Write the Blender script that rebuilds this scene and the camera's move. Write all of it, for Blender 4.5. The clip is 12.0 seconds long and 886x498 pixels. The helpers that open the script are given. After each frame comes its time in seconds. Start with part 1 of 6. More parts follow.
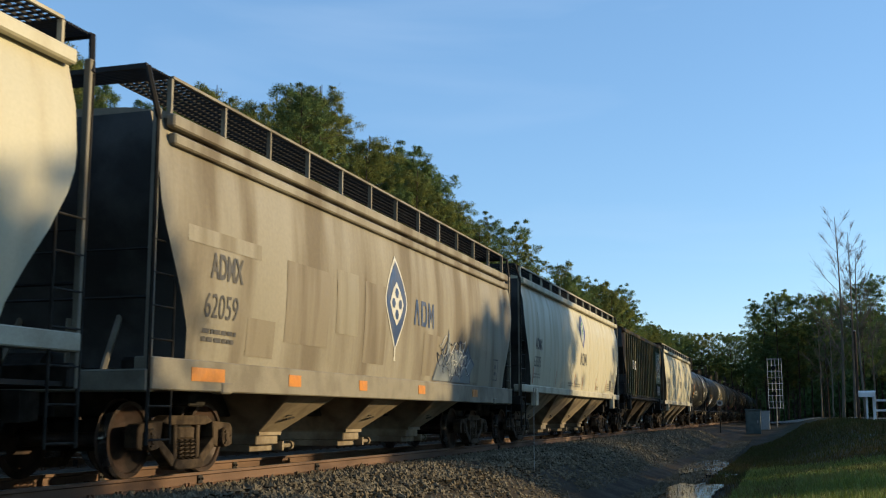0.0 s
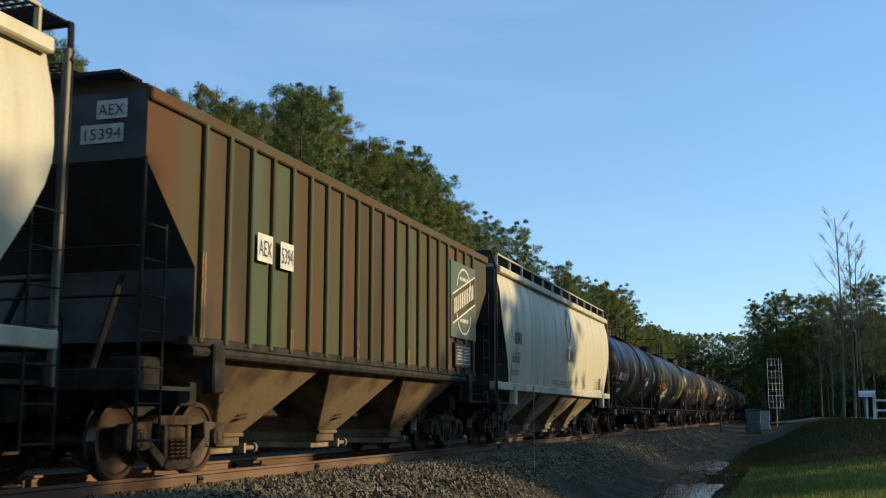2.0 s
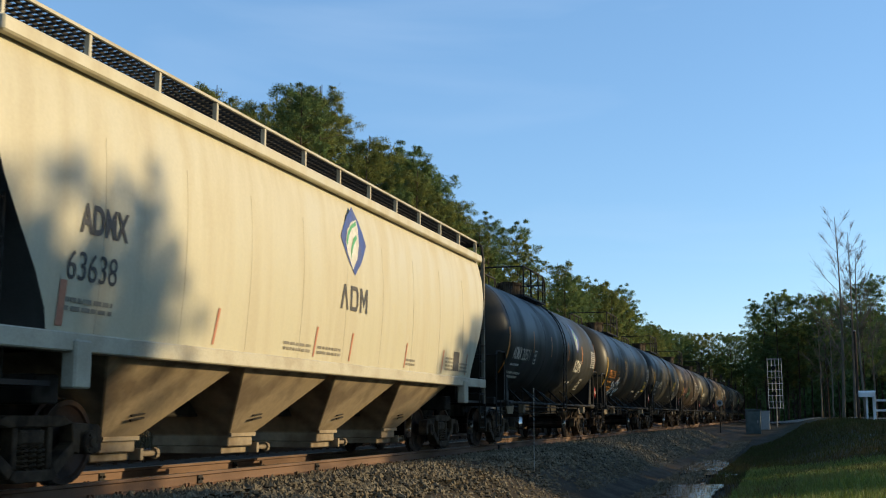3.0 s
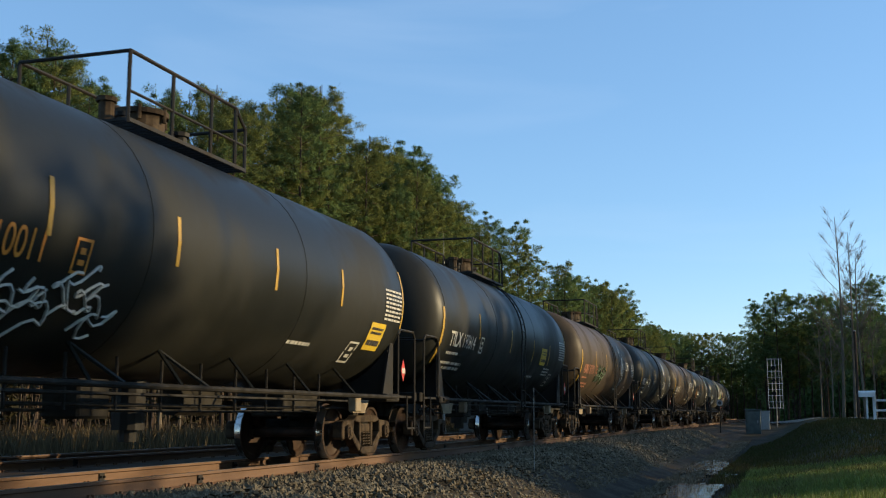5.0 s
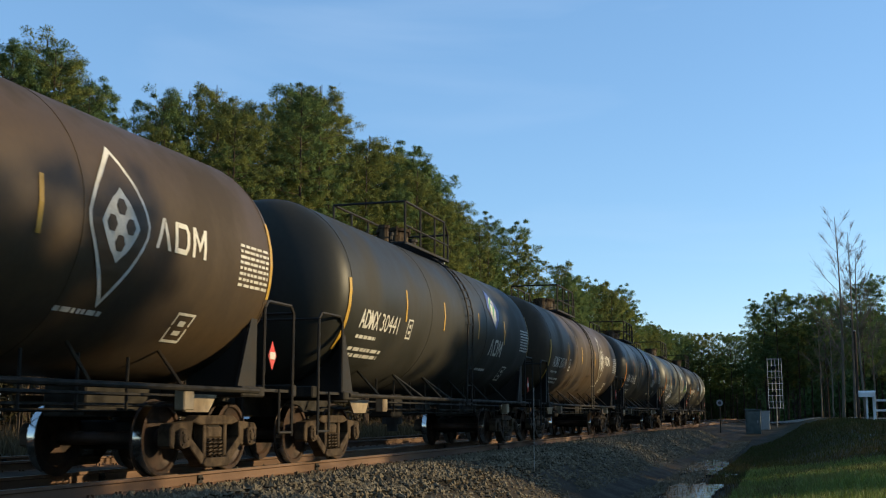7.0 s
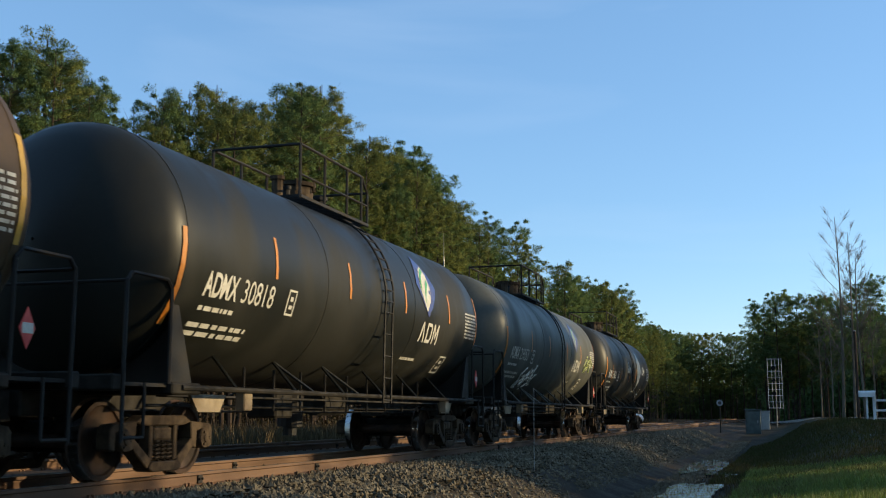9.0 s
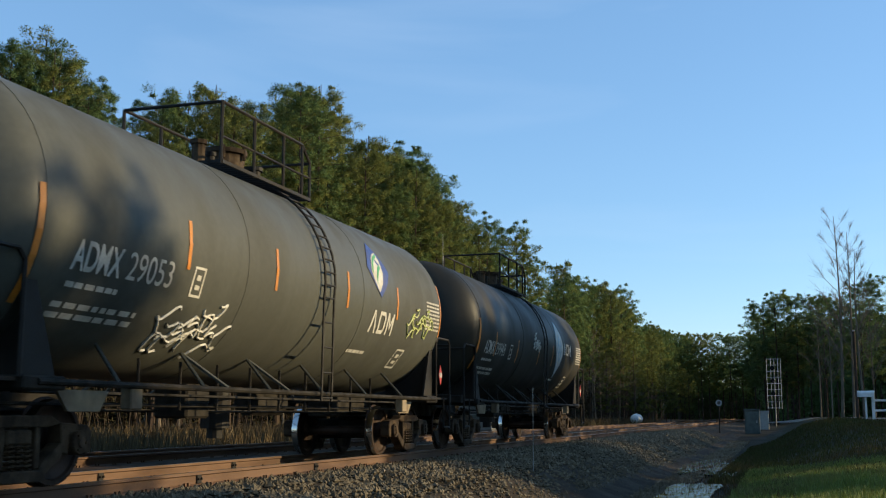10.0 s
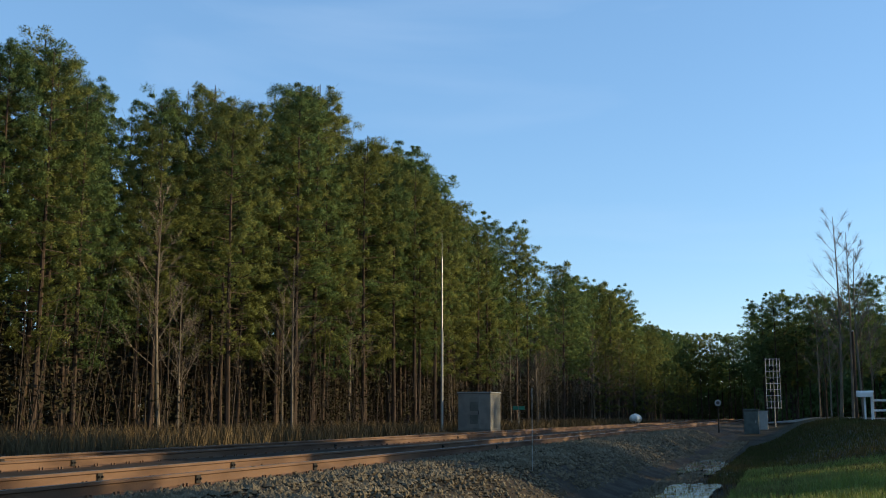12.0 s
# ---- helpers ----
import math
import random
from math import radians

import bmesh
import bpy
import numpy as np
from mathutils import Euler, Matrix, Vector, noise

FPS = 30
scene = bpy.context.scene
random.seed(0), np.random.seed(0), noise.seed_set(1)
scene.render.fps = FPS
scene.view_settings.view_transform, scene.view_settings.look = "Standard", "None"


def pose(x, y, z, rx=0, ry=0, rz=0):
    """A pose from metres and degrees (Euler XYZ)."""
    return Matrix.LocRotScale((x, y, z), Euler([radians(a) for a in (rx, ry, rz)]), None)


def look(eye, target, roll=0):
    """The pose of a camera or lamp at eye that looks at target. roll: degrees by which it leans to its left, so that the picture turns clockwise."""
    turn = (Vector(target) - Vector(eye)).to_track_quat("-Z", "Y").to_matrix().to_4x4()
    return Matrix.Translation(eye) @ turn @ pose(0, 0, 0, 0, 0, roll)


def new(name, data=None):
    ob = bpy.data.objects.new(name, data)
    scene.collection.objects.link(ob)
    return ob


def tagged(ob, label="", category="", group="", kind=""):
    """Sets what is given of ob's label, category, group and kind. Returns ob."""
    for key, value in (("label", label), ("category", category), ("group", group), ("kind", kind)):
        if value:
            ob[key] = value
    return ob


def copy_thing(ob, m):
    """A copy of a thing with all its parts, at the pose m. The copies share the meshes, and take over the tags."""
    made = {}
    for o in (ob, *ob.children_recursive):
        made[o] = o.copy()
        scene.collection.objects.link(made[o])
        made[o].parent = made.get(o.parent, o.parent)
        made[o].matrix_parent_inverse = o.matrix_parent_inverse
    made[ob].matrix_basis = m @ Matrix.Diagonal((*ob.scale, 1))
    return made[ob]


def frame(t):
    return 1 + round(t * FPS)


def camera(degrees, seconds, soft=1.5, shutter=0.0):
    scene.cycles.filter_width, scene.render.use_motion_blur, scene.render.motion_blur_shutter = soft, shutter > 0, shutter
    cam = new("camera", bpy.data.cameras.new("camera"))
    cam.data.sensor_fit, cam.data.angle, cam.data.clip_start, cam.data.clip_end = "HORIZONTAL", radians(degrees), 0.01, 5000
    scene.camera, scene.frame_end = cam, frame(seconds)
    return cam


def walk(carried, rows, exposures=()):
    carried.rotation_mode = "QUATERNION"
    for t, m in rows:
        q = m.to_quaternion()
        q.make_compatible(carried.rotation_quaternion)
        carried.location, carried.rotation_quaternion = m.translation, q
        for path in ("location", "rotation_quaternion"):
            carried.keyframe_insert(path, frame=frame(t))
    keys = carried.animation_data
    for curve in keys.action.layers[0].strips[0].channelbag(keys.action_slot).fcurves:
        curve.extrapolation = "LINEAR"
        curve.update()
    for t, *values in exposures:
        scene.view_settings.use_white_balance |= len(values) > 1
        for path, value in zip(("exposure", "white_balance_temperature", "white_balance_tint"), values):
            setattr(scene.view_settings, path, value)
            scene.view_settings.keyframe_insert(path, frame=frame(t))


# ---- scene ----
# ---- camera ----
cam = camera(43.6, 12.0, soft=1.1, shutter=0.05)
EYE_A = pose(8.32, 0, 0.74, 98.54, 0, 17.42)
EYE_B = pose(8.32, 0, 0.74, 98.54, 0, 17.33)
walk(cam, [(0, EYE_A), (9.6, EYE_A), (10.4, EYE_B), (12, EYE_B)], exposures=[(0, 0.75, 6400, 10), (12, 0.75, 6400, 10)])

# ---- world and sun ----
SUN_EL, SUN_AZ = 15.0, 22.0          # degrees up, degrees from +x towards +y
world = bpy.data.worlds.new("world")
scene.world = world
world.use_nodes = True
wn = world.node_tree
sky = wn.nodes.new("ShaderNodeTexSky")
sky.sky_type = 'NISHITA'
sky.sun_disc = False
sky.sun_elevation = radians(SUN_EL)
sky.sun_rotation = radians(90 - SUN_AZ)
sky.air_density, sky.dust_density, sky.ozone_density = 1.0, 0.0, 3.2
wn.nodes["Background"].inputs[1].default_value = 0.14
# thin high cirrus, the same all round
wc = wn.nodes.new("ShaderNodeTexCoord")
wm = wn.nodes.new("ShaderNodeMapping")
wm.inputs["Rotation"].default_value = (0.3, 0.2, 0.6)
wm.inputs["Scale"].default_value = (1.6, 4.5, 7.0)
wt = wn.nodes.new("ShaderNodeTexNoise")
wt.inputs["Scale"].default_value, wt.inputs["Detail"].default_value, wt.inputs["Distortion"].default_value = 1.1, 7, 0.6
wr = wn.nodes.new("ShaderNodeMapRange")
wr.inputs[1].default_value, wr.inputs[2].default_value, wr.inputs[4].default_value = 0.55, 0.85, 0.2
wx = wn.nodes.new("ShaderNodeMix")
wx.data_type = 'RGBA'
wx.inputs[7].default_value = (4.6, 5.0, 5.6, 1)
wn.links.new(wc.outputs["Generated"], wm.inputs[0])
wn.links.new(wm.outputs[0], wt.inputs["Vector"])
wn.links.new(wt.outputs["Fac"], wr.inputs[0])
wn.links.new(wr.outputs[0], wx.inputs[0])
wn.links.new(sky.outputs[0], wx.inputs[6])
# a flat blue mixed in to even out the sky's gradient
wh = wn.nodes.new("ShaderNodeMix")
wh.data_type = 'RGBA'
wh.inputs[0].default_value = 0.4
wh.inputs[7].default_value = (1.0, 2.06, 3.5, 1)
wn.links.new(wx.outputs[2], wh.inputs[6])
wn.links.new(wh.outputs[2], wn.nodes["Background"].inputs[0])
sun_data = bpy.data.lights.new("sun", 'SUN')
sun_data.energy, sun_data.angle, sun_data.color = 3.9, radians(0.6), (1.0, 0.78, 0.44)
sun = new("sun", sun_data)
se, sa = radians(SUN_EL), radians(SUN_AZ)
SUN = Vector((math.cos(se) * math.cos(sa), math.cos(se) * math.sin(sa), math.sin(se)))
sun.matrix_world = look(SUN * 200, (0, 0, 0))


# ---- materials ----
def material(name, color, rough=0.6, metal=0.0, second=None, scale=3.0, stretch=(1, 1, 1), amount=0.5,
             third=None, fine=40.0, fine_amount=0.25, bump=0.2, island=0.0, spec=0.5, edge=(0.42, 0.62), leaf=0.0):
    m = bpy.data.materials.new(name)
    m.use_nodes = True
    n, l = m.node_tree.nodes, m.node_tree.links
    b = n["Principled BSDF"]
    b.inputs["Roughness"].default_value, b.inputs["Metallic"].default_value = rough, metal
    b.inputs["Specular IOR Level"].default_value = spec
    tc = n.new("ShaderNodeTexCoord")
    mp = n.new("ShaderNodeMapping")
    mp.inputs["Scale"].default_value = stretch
    l.new(tc.outputs["Object"], mp.inputs[0])

    def noise_mask(sc, detail, lo, hi, src):
        t = n.new("ShaderNodeTexNoise")
        t.inputs["Scale"].default_value, t.inputs["Detail"].default_value = sc, detail
        l.new(src, t.inputs["Vector"])
        r = n.new("ShaderNodeMapRange")
        r.inputs[1].default_value, r.inputs[2].default_value = lo, hi
        l.new(t.outputs["Fac"], r.inputs[0])
        return r.outputs[0], t.outputs["Fac"]

    def mix(fac, k, a, c, blend='MIX'):
        x = n.new("ShaderNodeMix")
        x.data_type, x.blend_type = 'RGBA', blend
        s = n.new("ShaderNodeMath")
        s.operation = 'MULTIPLY'
        s.inputs[1].default_value = k
        l.new(fac, s.inputs[0])
        l.new(s.outputs[0], x.inputs[0])
        if isinstance(a, tuple):
            x.inputs[6].default_value = (*a, 1)
        else:
            l.new(a, x.inputs[6])
        if isinstance(c, tuple):
            x.inputs[7].default_value = (*c, 1)
        else:
            l.new(c, x.inputs[7])
        return x.outputs[2]

    big, _ = noise_mask(scale, 5, edge[0], edge[1], mp.outputs[0])
    small, raw = noise_mask(fine, 3, 0.3, 0.7, tc.outputs["Object"])
    col = mix(big, amount, tuple(color), tuple(second or [c * 0.6 for c in color]))
    if third:
        t3, _ = noise_mask(scale * 0.37, 4, 0.5, 0.68, mp.outputs[0])
        col = mix(t3, 0.8, col, tuple(third))
    col = mix(small, fine_amount, col, (0.35, 0.35, 0.35), 'MULTIPLY')
    if island:
        g = n.new("ShaderNodeNewGeometry")
        col = mix(g.outputs["Random Per Island"], island, col, (0.25, 0.22, 0.2), 'MULTIPLY')
    l.new(col, b.inputs["Base Color"])
    if bump:
        bp = n.new("ShaderNodeBump")
        bp.inputs["Strength"].default_value, bp.inputs["Distance"].default_value = bump, 0.02
        l.new(raw, bp.inputs["Height"])
        l.new(bp.outputs[0], b.inputs["Normal"])
    rr = n.new("ShaderNodeMapRange")
    rr.inputs[3].default_value, rr.inputs[4].default_value = max(0.03, rough - 0.1), min(1, rough + 0.12)
    l.new(big, rr.inputs[0])
    l.new(rr.outputs[0], b.inputs["Roughness"])
    if leaf:                                # light comes through thin leaves
        tl = n.new("ShaderNodeBsdfTranslucent")
        l.new(col, tl.inputs[0])
        ms = n.new("ShaderNodeMixShader")
        ms.inputs[0].default_value = leaf
        l.new(b.outputs[0], ms.inputs[1])
        l.new(tl.outputs[0], ms.inputs[2])
        l.new(ms.outputs[0], n["Material Output"].inputs[0])
    return m


STREAK = (0.9, 0.9, 0.12)
M = {}
M["cream"] = material("cream_paint", (0.44, 0.405, 0.285), 0.5, second=(0.33, 0.285, 0.19), scale=2.2, stretch=STREAK, amount=0.55, fine=25, fine_amount=0.12, bump=0.04)
M["tan"] = material("weathered_tan_paint", (0.205, 0.180, 0.125), 0.65, second=(0.105, 0.080, 0.048), scale=1.5, stretch=STREAK, amount=0.9, third=(0.25, 0.225, 0.165), fine=18, fine_amount=0.2, bump=0.06)
M["sill"] = material("dusty_sill_paint", (0.19, 0.165, 0.115), 0.65, second=(0.085, 0.068, 0.045), scale=1.5, amount=0.6, bump=0.05)
M["boxgreen"] = material("faded_olive_brown_paint", (0.05, 0.04, 0.018), 0.75, second=(0.085, 0.040, 0.018), scale=1.1, stretch=(0.5, 0.9, 0.12), amount=0.9, third=(0.05, 0.054, 0.018), bump=0.06, spec=0.2)
M["ribgreen"] = material("faded_green_rib_paint", (0.046, 0.062, 0.028), 0.7, second=(0.068, 0.048, 0.020), scale=1.4, stretch=(1, 1.2, 0.2), amount=0.8, bump=0.05, spec=0.2)
M["boardgreen"] = material("faded_green_board_paint", (0.034, 0.07, 0.036), 0.6, second=(0.06, 0.07, 0.035), scale=1.8, stretch=(1, 1, .4), amount=0.6, bump=0.04)
M["dark"] = material("grimy_black_steel", (0.012, 0.011, 0.010), 0.65, second=(0.03, 0.024, 0.018), scale=3, amount=0.6, bump=0.1, spec=0.2)
M["under"] = material("dusty_brown_underframe", (0.021, 0.017, 0.012), 0.8, second=(0.009, 0.008, 0.006), scale=4, amount=0.7, bump=0.15, spec=0.2)
M["chute"] = material("dusty_tan_chute", (0.235, 0.18, 0.11), 0.75, second=(0.10, 0.068, 0.038), scale=1.6, amount=0.85, fine=14, fine_amount=0.3, bump=0.1)
M["rustchute"] = material("rust_brown_chute", (0.135, 0.095, 0.055), 0.75, second=(0.05, 0.032, 0.017), scale=1.4, amount=0.9, fine=14, fine_amount=0.3, bump=0.1, spec=0.2)
M["truck"] = material("dusty_cast_steel", (0.062, 0.040, 0.021), 0.8, second=(0.018, 0.012, 0.008), scale=5, amount=0.8, fine=30, fine_amount=0.3, bump=0.25, spec=0.2)
M["wheel"] = material("rusty_wheel_steel", (0.042, 0.022, 0.013), 0.65, metal=0.1, second=(0.018, 0.012, 0.009), scale=4, amount=0.9, bump=0.15, spec=0.2)
M["tread"] = material("polished_tread_steel", (0.55, 0.53, 0.5), 0.25, metal=1.0, bump=0)
M["black"] = material("glossy_black_tank_paint", (0.0105, 0.011, 0.0085), 0.52, second=(0.020, 0.019, 0.0135), scale=1.0, stretch=(1, .8, .3), amount=0.6, fine=12, fine_amount=0.2, bump=0.03, spec=0.22)
M["darkgrey"] = material("dark_grey_tank_paint", (0.018, 0.018, 0.0135), 0.58, second=(0.032, 0.028, 0.020), scale=0.9, stretch=(1, .8, .3), amount=0.6, fine=12, fine_amount=0.2, bump=0.03, spec=0.22)
M["brown"] = material("rust_brown_tank_paint", (0.056, 0.036, 0.0175), 0.62, second=(0.033, 0.023, 0.0135), scale=1.0, stretch=(1, .8, .3), amount=0.8, fine=12, fine_amount=0.2, bump=0.03, spec=0.22)
M["grey"] = material("grey_tank_paint", (0.078, 0.080, 0.066), 0.55, second=(0.052, 0.052, 0.042), scale=0.9, stretch=(1, .8, .3), amount=0.7, fine=12, fine_amount=0.2, bump=0.03, spec=0.22)
M["orange"] = material("orange_reflective_tape", (0.50, 0.18, 0.02), 0.5, second=(0.33, 0.13, 0.02), scale=6, bump=0)
M["yellowlabel"] = material("bright_yellow_label", (0.62, 0.42, 0.03), 0.5, second=(0.5, 0.33, 0.03), scale=6, bump=0)
M["yellow"] = material("yellow_reflective_tape", (0.42, 0.25, 0.025), 0.5, second=(0.3, 0.17, 0.02), scale=6, bump=0)
M["white"] = material("white_stencil_paint", (0.55, 0.53, 0.46), 0.5, second=(0.34, 0.32, 0.26), scale=5, bump=0)
M["creamtrim"] = material("cream_trim_paint", (0.42, 0.385, 0.285), 0.55, second=(0.26, 0.22, 0.15), scale=1.5, amount=0.6, bump=0.05)
M["weld"] = material("grimy_weld_line", (0.40, 0.365, 0.26), 0.6, second=(0.3, 0.26, 0.18), scale=2, bump=0)
M["faintprint"] = material("worn_small_print", (0.17, 0.15, 0.11), 0.6, second=(0.28, 0.25, 0.18), scale=5, bump=0)
M["stencil"] = material("black_stencil_paint", (0.035, 0.032, 0.03), 0.6, second=(0.07, 0.06, 0.05), scale=5, bump=0)
M["orangepaint"] = material("orange_stencil_paint", (0.65, 0.25, 0.03), 0.5, scale=5, amount=0.3, bump=0)
M["pinkpaint"] = material("faded_red_stencil_paint", (0.40, 0.16, 0.09), 0.5, scale=5, amount=0.3, bump=0)
M["blue"] = material("blue_emblem_paint", (0.03, 0.05, 0.20), 0.45, second=(0.04, 0.06, 0.16), scale=4, bump=0)
M["navy"] = material("navy_emblem_paint", (0.022, 0.048, 0.12), 0.5, second=(0.045, 0.06, 0.105), scale=4, bump=0)
M["green"] = material("green_emblem_paint", (0.06, 0.30, 0.10), 0.5, second=(0.05, 0.22, 0.09), scale=4, bump=0)
M["paleblue"] = material("pale_blue_emblem_paint", (0.28, 0.40, 0.46), 0.5, second=(0.2, 0.3, 0.36), scale=4, bump=0)
M["limespray"] = material("yellow_green_spray", (0.38, 0.42, 0.10), 0.6, second=(0.5, 0.48, 0.3), scale=3, bump=0)
M["greenspray"] = material("faded_green_spray", (0.05, 0.10, 0.035), 0.6, second=(0.07, 0.08, 0.035), scale=3, bump=0)
M["sprayfill"] = material("pale_grey_blue_spray", (0.13, 0.15, 0.16), 0.6, second=(0.2, 0.215, 0.21), scale=2.5, amount=0.7, bump=0)
M["red"] = material("red_placard", (0.55, 0.05, 0.04), 0.5, scale=8, bump=0)
M["endshade"] = material("shaded_grimy_end_sheet", (0.05, 0.05, 0.046), 0.7, second=(0.016, 0.015, 0.013), scale=1.2, amount=0.9, bump=0.06)
M["panel_brown"] = material("rust_brown_panel", (0.068, 0.038, 0.019), 0.75, second=(0.038, 0.032, 0.016), scale=1.3, stretch=(0.8, 0.9, 0.15), amount=0.8, bump=0.05, spec=0.2)
M["panel_red"] = material("rust_red_panel", (0.090, 0.040, 0.020), 0.75, second=(0.05, 0.034, 0.016), scale=1.3, stretch=(0.8, 0.9, 0.15), amount=0.8, bump=0.05, spec=0.2)
M["repaint"] = material("repainted_tan_patch", (0.215, 0.19, 0.132), 0.6, second=(0.125, 0.10, 0.062), scale=2.2, stretch=STREAK, amount=0.7, bump=0.04)
M["stain"] = material("brown_stained_patch", (0.172, 0.142, 0.092), 0.65, second=(0.085, 0.062, 0.036), scale=2.2, stretch=STREAK, amount=0.7, bump=0.04)
M["scrawl"] = material("dark_blue_spray", (0.03, 0.045, 0.075), 0.6, second=(0.06, 0.07, 0.09), scale=4, bump=0)
M["chrome"] = material("dull_galvanised_steel", (0.30, 0.30, 0.29), 0.5, metal=0.6, second=(0.3, 0.29, 0.27), scale=6, bump=0.05)
M["rail"] = material("rusty_rail_steel", (0.12, 0.058, 0.025), 0.75, second=(0.06, 0.03, 0.016), scale=3, stretch=(1, .2, 1), amount=0.7, fine=40, fine_amount=0.25, bump=0.15)
M["railtop"] = material("worn_rail_head_steel", (0.30, 0.27, 0.24), 0.4, metal=0.7, second=(0.2, 0.15, 0.11), scale=6, bump=0.02)
M["tie"] = material("weathered_creosote_timber", (0.09, 0.066, 0.048), 0.85, second=(0.04, 0.03, 0.024), scale=6, stretch=(.3, 2, 2), amount=0.8, bump=0.3)
M["ballast"] = material("ballast_gravel", (0.046, 0.034, 0.021), 0.95, second=(0.022, 0.017, 0.012), scale=1.2, amount=0.7, fine=18, fine_amount=0.6, bump=0.8, spec=0.15)
M["rustbed"] = material("rust_stained_ballast", (0.055, 0.031, 0.015), 0.95, second=(0.026, 0.016, 0.009), scale=2.0, amount=0.7, fine=18, fine_amount=0.6, bump=0.8, spec=0.15)
M["stone"] = material("crushed_granite", (0.175, 0.145, 0.096), 0.9, second=(0.08, 0.063, 0.04), scale=1.5, amount=0.7, fine=60, fine_amount=0.2, bump=0.1, island=0.5, spec=0.15)
M["dirt"] = material("leafy_soil", (0.034, 0.024, 0.011), 0.95, second=(0.016, 0.014, 0.006), scale=0.35, amount=0.8, third=(0.06, 0.044, 0.024), fine=9, fine_amount=0.6, bump=0.8, spec=0.15)
M["grassland"] = material("rough_grass_turf", (0.026, 0.026, 0.007), 0.95, second=(0.034, 0.024, 0.009), scale=0.3, amount=0.7, fine=12, fine_amount=0.5, bump=0.6, spec=0.15)
M["gravelroad"] = material("pale_gravel_road", (0.20, 0.18, 0.15), 0.9, second=(0.13, 0.115, 0.095), scale=0.6, amount=0.6, fine=15, fine_amount=0.4, bump=0.4)
M["water"] = material("muddy_water", (0.03, 0.03, 0.025), 0.04, amount=0.2, fine=4, fine_amount=0.1, bump=0.28)
# sunlit grass: part of the sun's brightness is put into this green
M["grass"] = material("sunlit_green_grass_blades", (0.165, 0.235, 0.035), 0.75, second=(0.26, 0.23, 0.08), scale=0.8, amount=0.6, bump=0, island=0.5, leaf=0.3)
# darker grass for the bank, its shade put into the colour
M["roughgrass"] = material("shaded_mixed_grass", (0.07, 0.078, 0.02), 0.85, second=(0.10, 0.078, 0.035), scale=0.7, amount=0.8, bump=0, island=0.6, leaf=0.25, spec=0.15)
M["drygrass"] = material("dry_straw_grass", (0.15, 0.105, 0.048), 0.85, second=(0.065, 0.048, 0.026), scale=0.5, amount=0.7, bump=0, island=0.6, spec=0.15)
M["bark"] = material("pine_bark", (0.068, 0.047, 0.034), 0.9, second=(0.036, 0.026, 0.019), scale=5, stretch=(1, 1, .2), amount=0.8, bump=0.5, spec=0.15)
M["paletrunk"] = material("pale_bare_bark", (0.185, 0.15, 0.11), 0.85, second=(0.10, 0.083, 0.062), scale=4, stretch=(1, 1, .3), amount=0.7, bump=0.3, spec=0.15)
M["needles"] = material("pine_needles", (0.142, 0.215, 0.075), 0.75, second=(0.105, 0.162, 0.058), scale=0.8, amount=0.8, fine=6, fine_amount=0.3, bump=0, island=0.22, leaf=0.45, spec=0.15)
M["needles_b"] = material("yellowish_pine_needles", (0.215, 0.245, 0.07), 0.75, second=(0.15, 0.18, 0.054), scale=0.8, amount=0.8, fine=6, fine_amount=0.3, bump=0, island=0.22, leaf=0.45, spec=0.15)
M["needles_c"] = material("bright_green_needles", (0.19, 0.215, 0.055), 0.75, second=(0.13, 0.155, 0.045), scale=0.8, amount=0.8, fine=6, fine_amount=0.3, bump=0, island=0.22, leaf=0.45, spec=0.15)
M["buds"] = material("spring_bud_foliage", (0.16, 0.125, 0.045), 0.8, second=(0.10, 0.105, 0.035), scale=0.5, amount=0.8, bump=0, island=0.5, leaf=0.35, spec=0.15)
M["brush"] = material("shaded_brown_brush", (0.042, 0.038, 0.016), 0.95, second=(0.028, 0.022, 0.012), scale=0.5, amount=0.8, bump=0, island=0.4, spec=0.15)
M["stem"] = material("mixed_sapling_bark", (0.10, 0.075, 0.052), 0.9, second=(0.036, 0.027, 0.02), scale=0.6, stretch=(1, 1, .2), amount=0.9, fine=3, fine_amount=0.4, bump=0, island=0.75, spec=0.15)
M["cabinet"] = material("aluminium_cabinet_sheet", (0.24, 0.235, 0.215), 0.5, metal=0.3, second=(0.15, 0.145, 0.13), scale=1.5, amount=0.5, bump=0.05)
M["signgreen"] = material("green_sign_sheet", (0.02, 0.22, 0.14), 0.5, bump=0)
M["boxpaint"] = material("dull_green_equipment_paint", (0.075, 0.095, 0.085), 0.6, bump=0.05)
M["whitewood"] = material("white_painted_board", (0.72, 0.72, 0.70), 0.5, second=(0.55, 0.55, 0.52), scale=2, amount=0.5, bump=0.1)


# ---- mesh helpers ----
def part(name, bm, mat, parent=None, label="", smooth=False):
    """Links a bmesh as one mesh object under a thing or a part."""
    me = bpy.data.meshes.new(name)
    bm.normal_update()
    bm.to_mesh(me)
    bm.free()
    for mt in (mat if isinstance(mat, (list, tuple)) else [mat]):
        me.materials.append(mt)
    if smooth:
        me.polygons.foreach_set("use_smooth", [True] * len(me.polygons))
        me.set_sharp_from_angle(angle=radians(35))
    ob = new(name, me)
    ob.parent = parent
    if label:
        ob["label"] = label
    return ob


def soup(name, verts, faces, mat, parent=None):
    me = bpy.data.meshes.new(name)
    me.from_pydata(verts, [], faces)
    me.materials.append(mat)
    ob = new(name, me)
    ob.parent = parent
    return ob


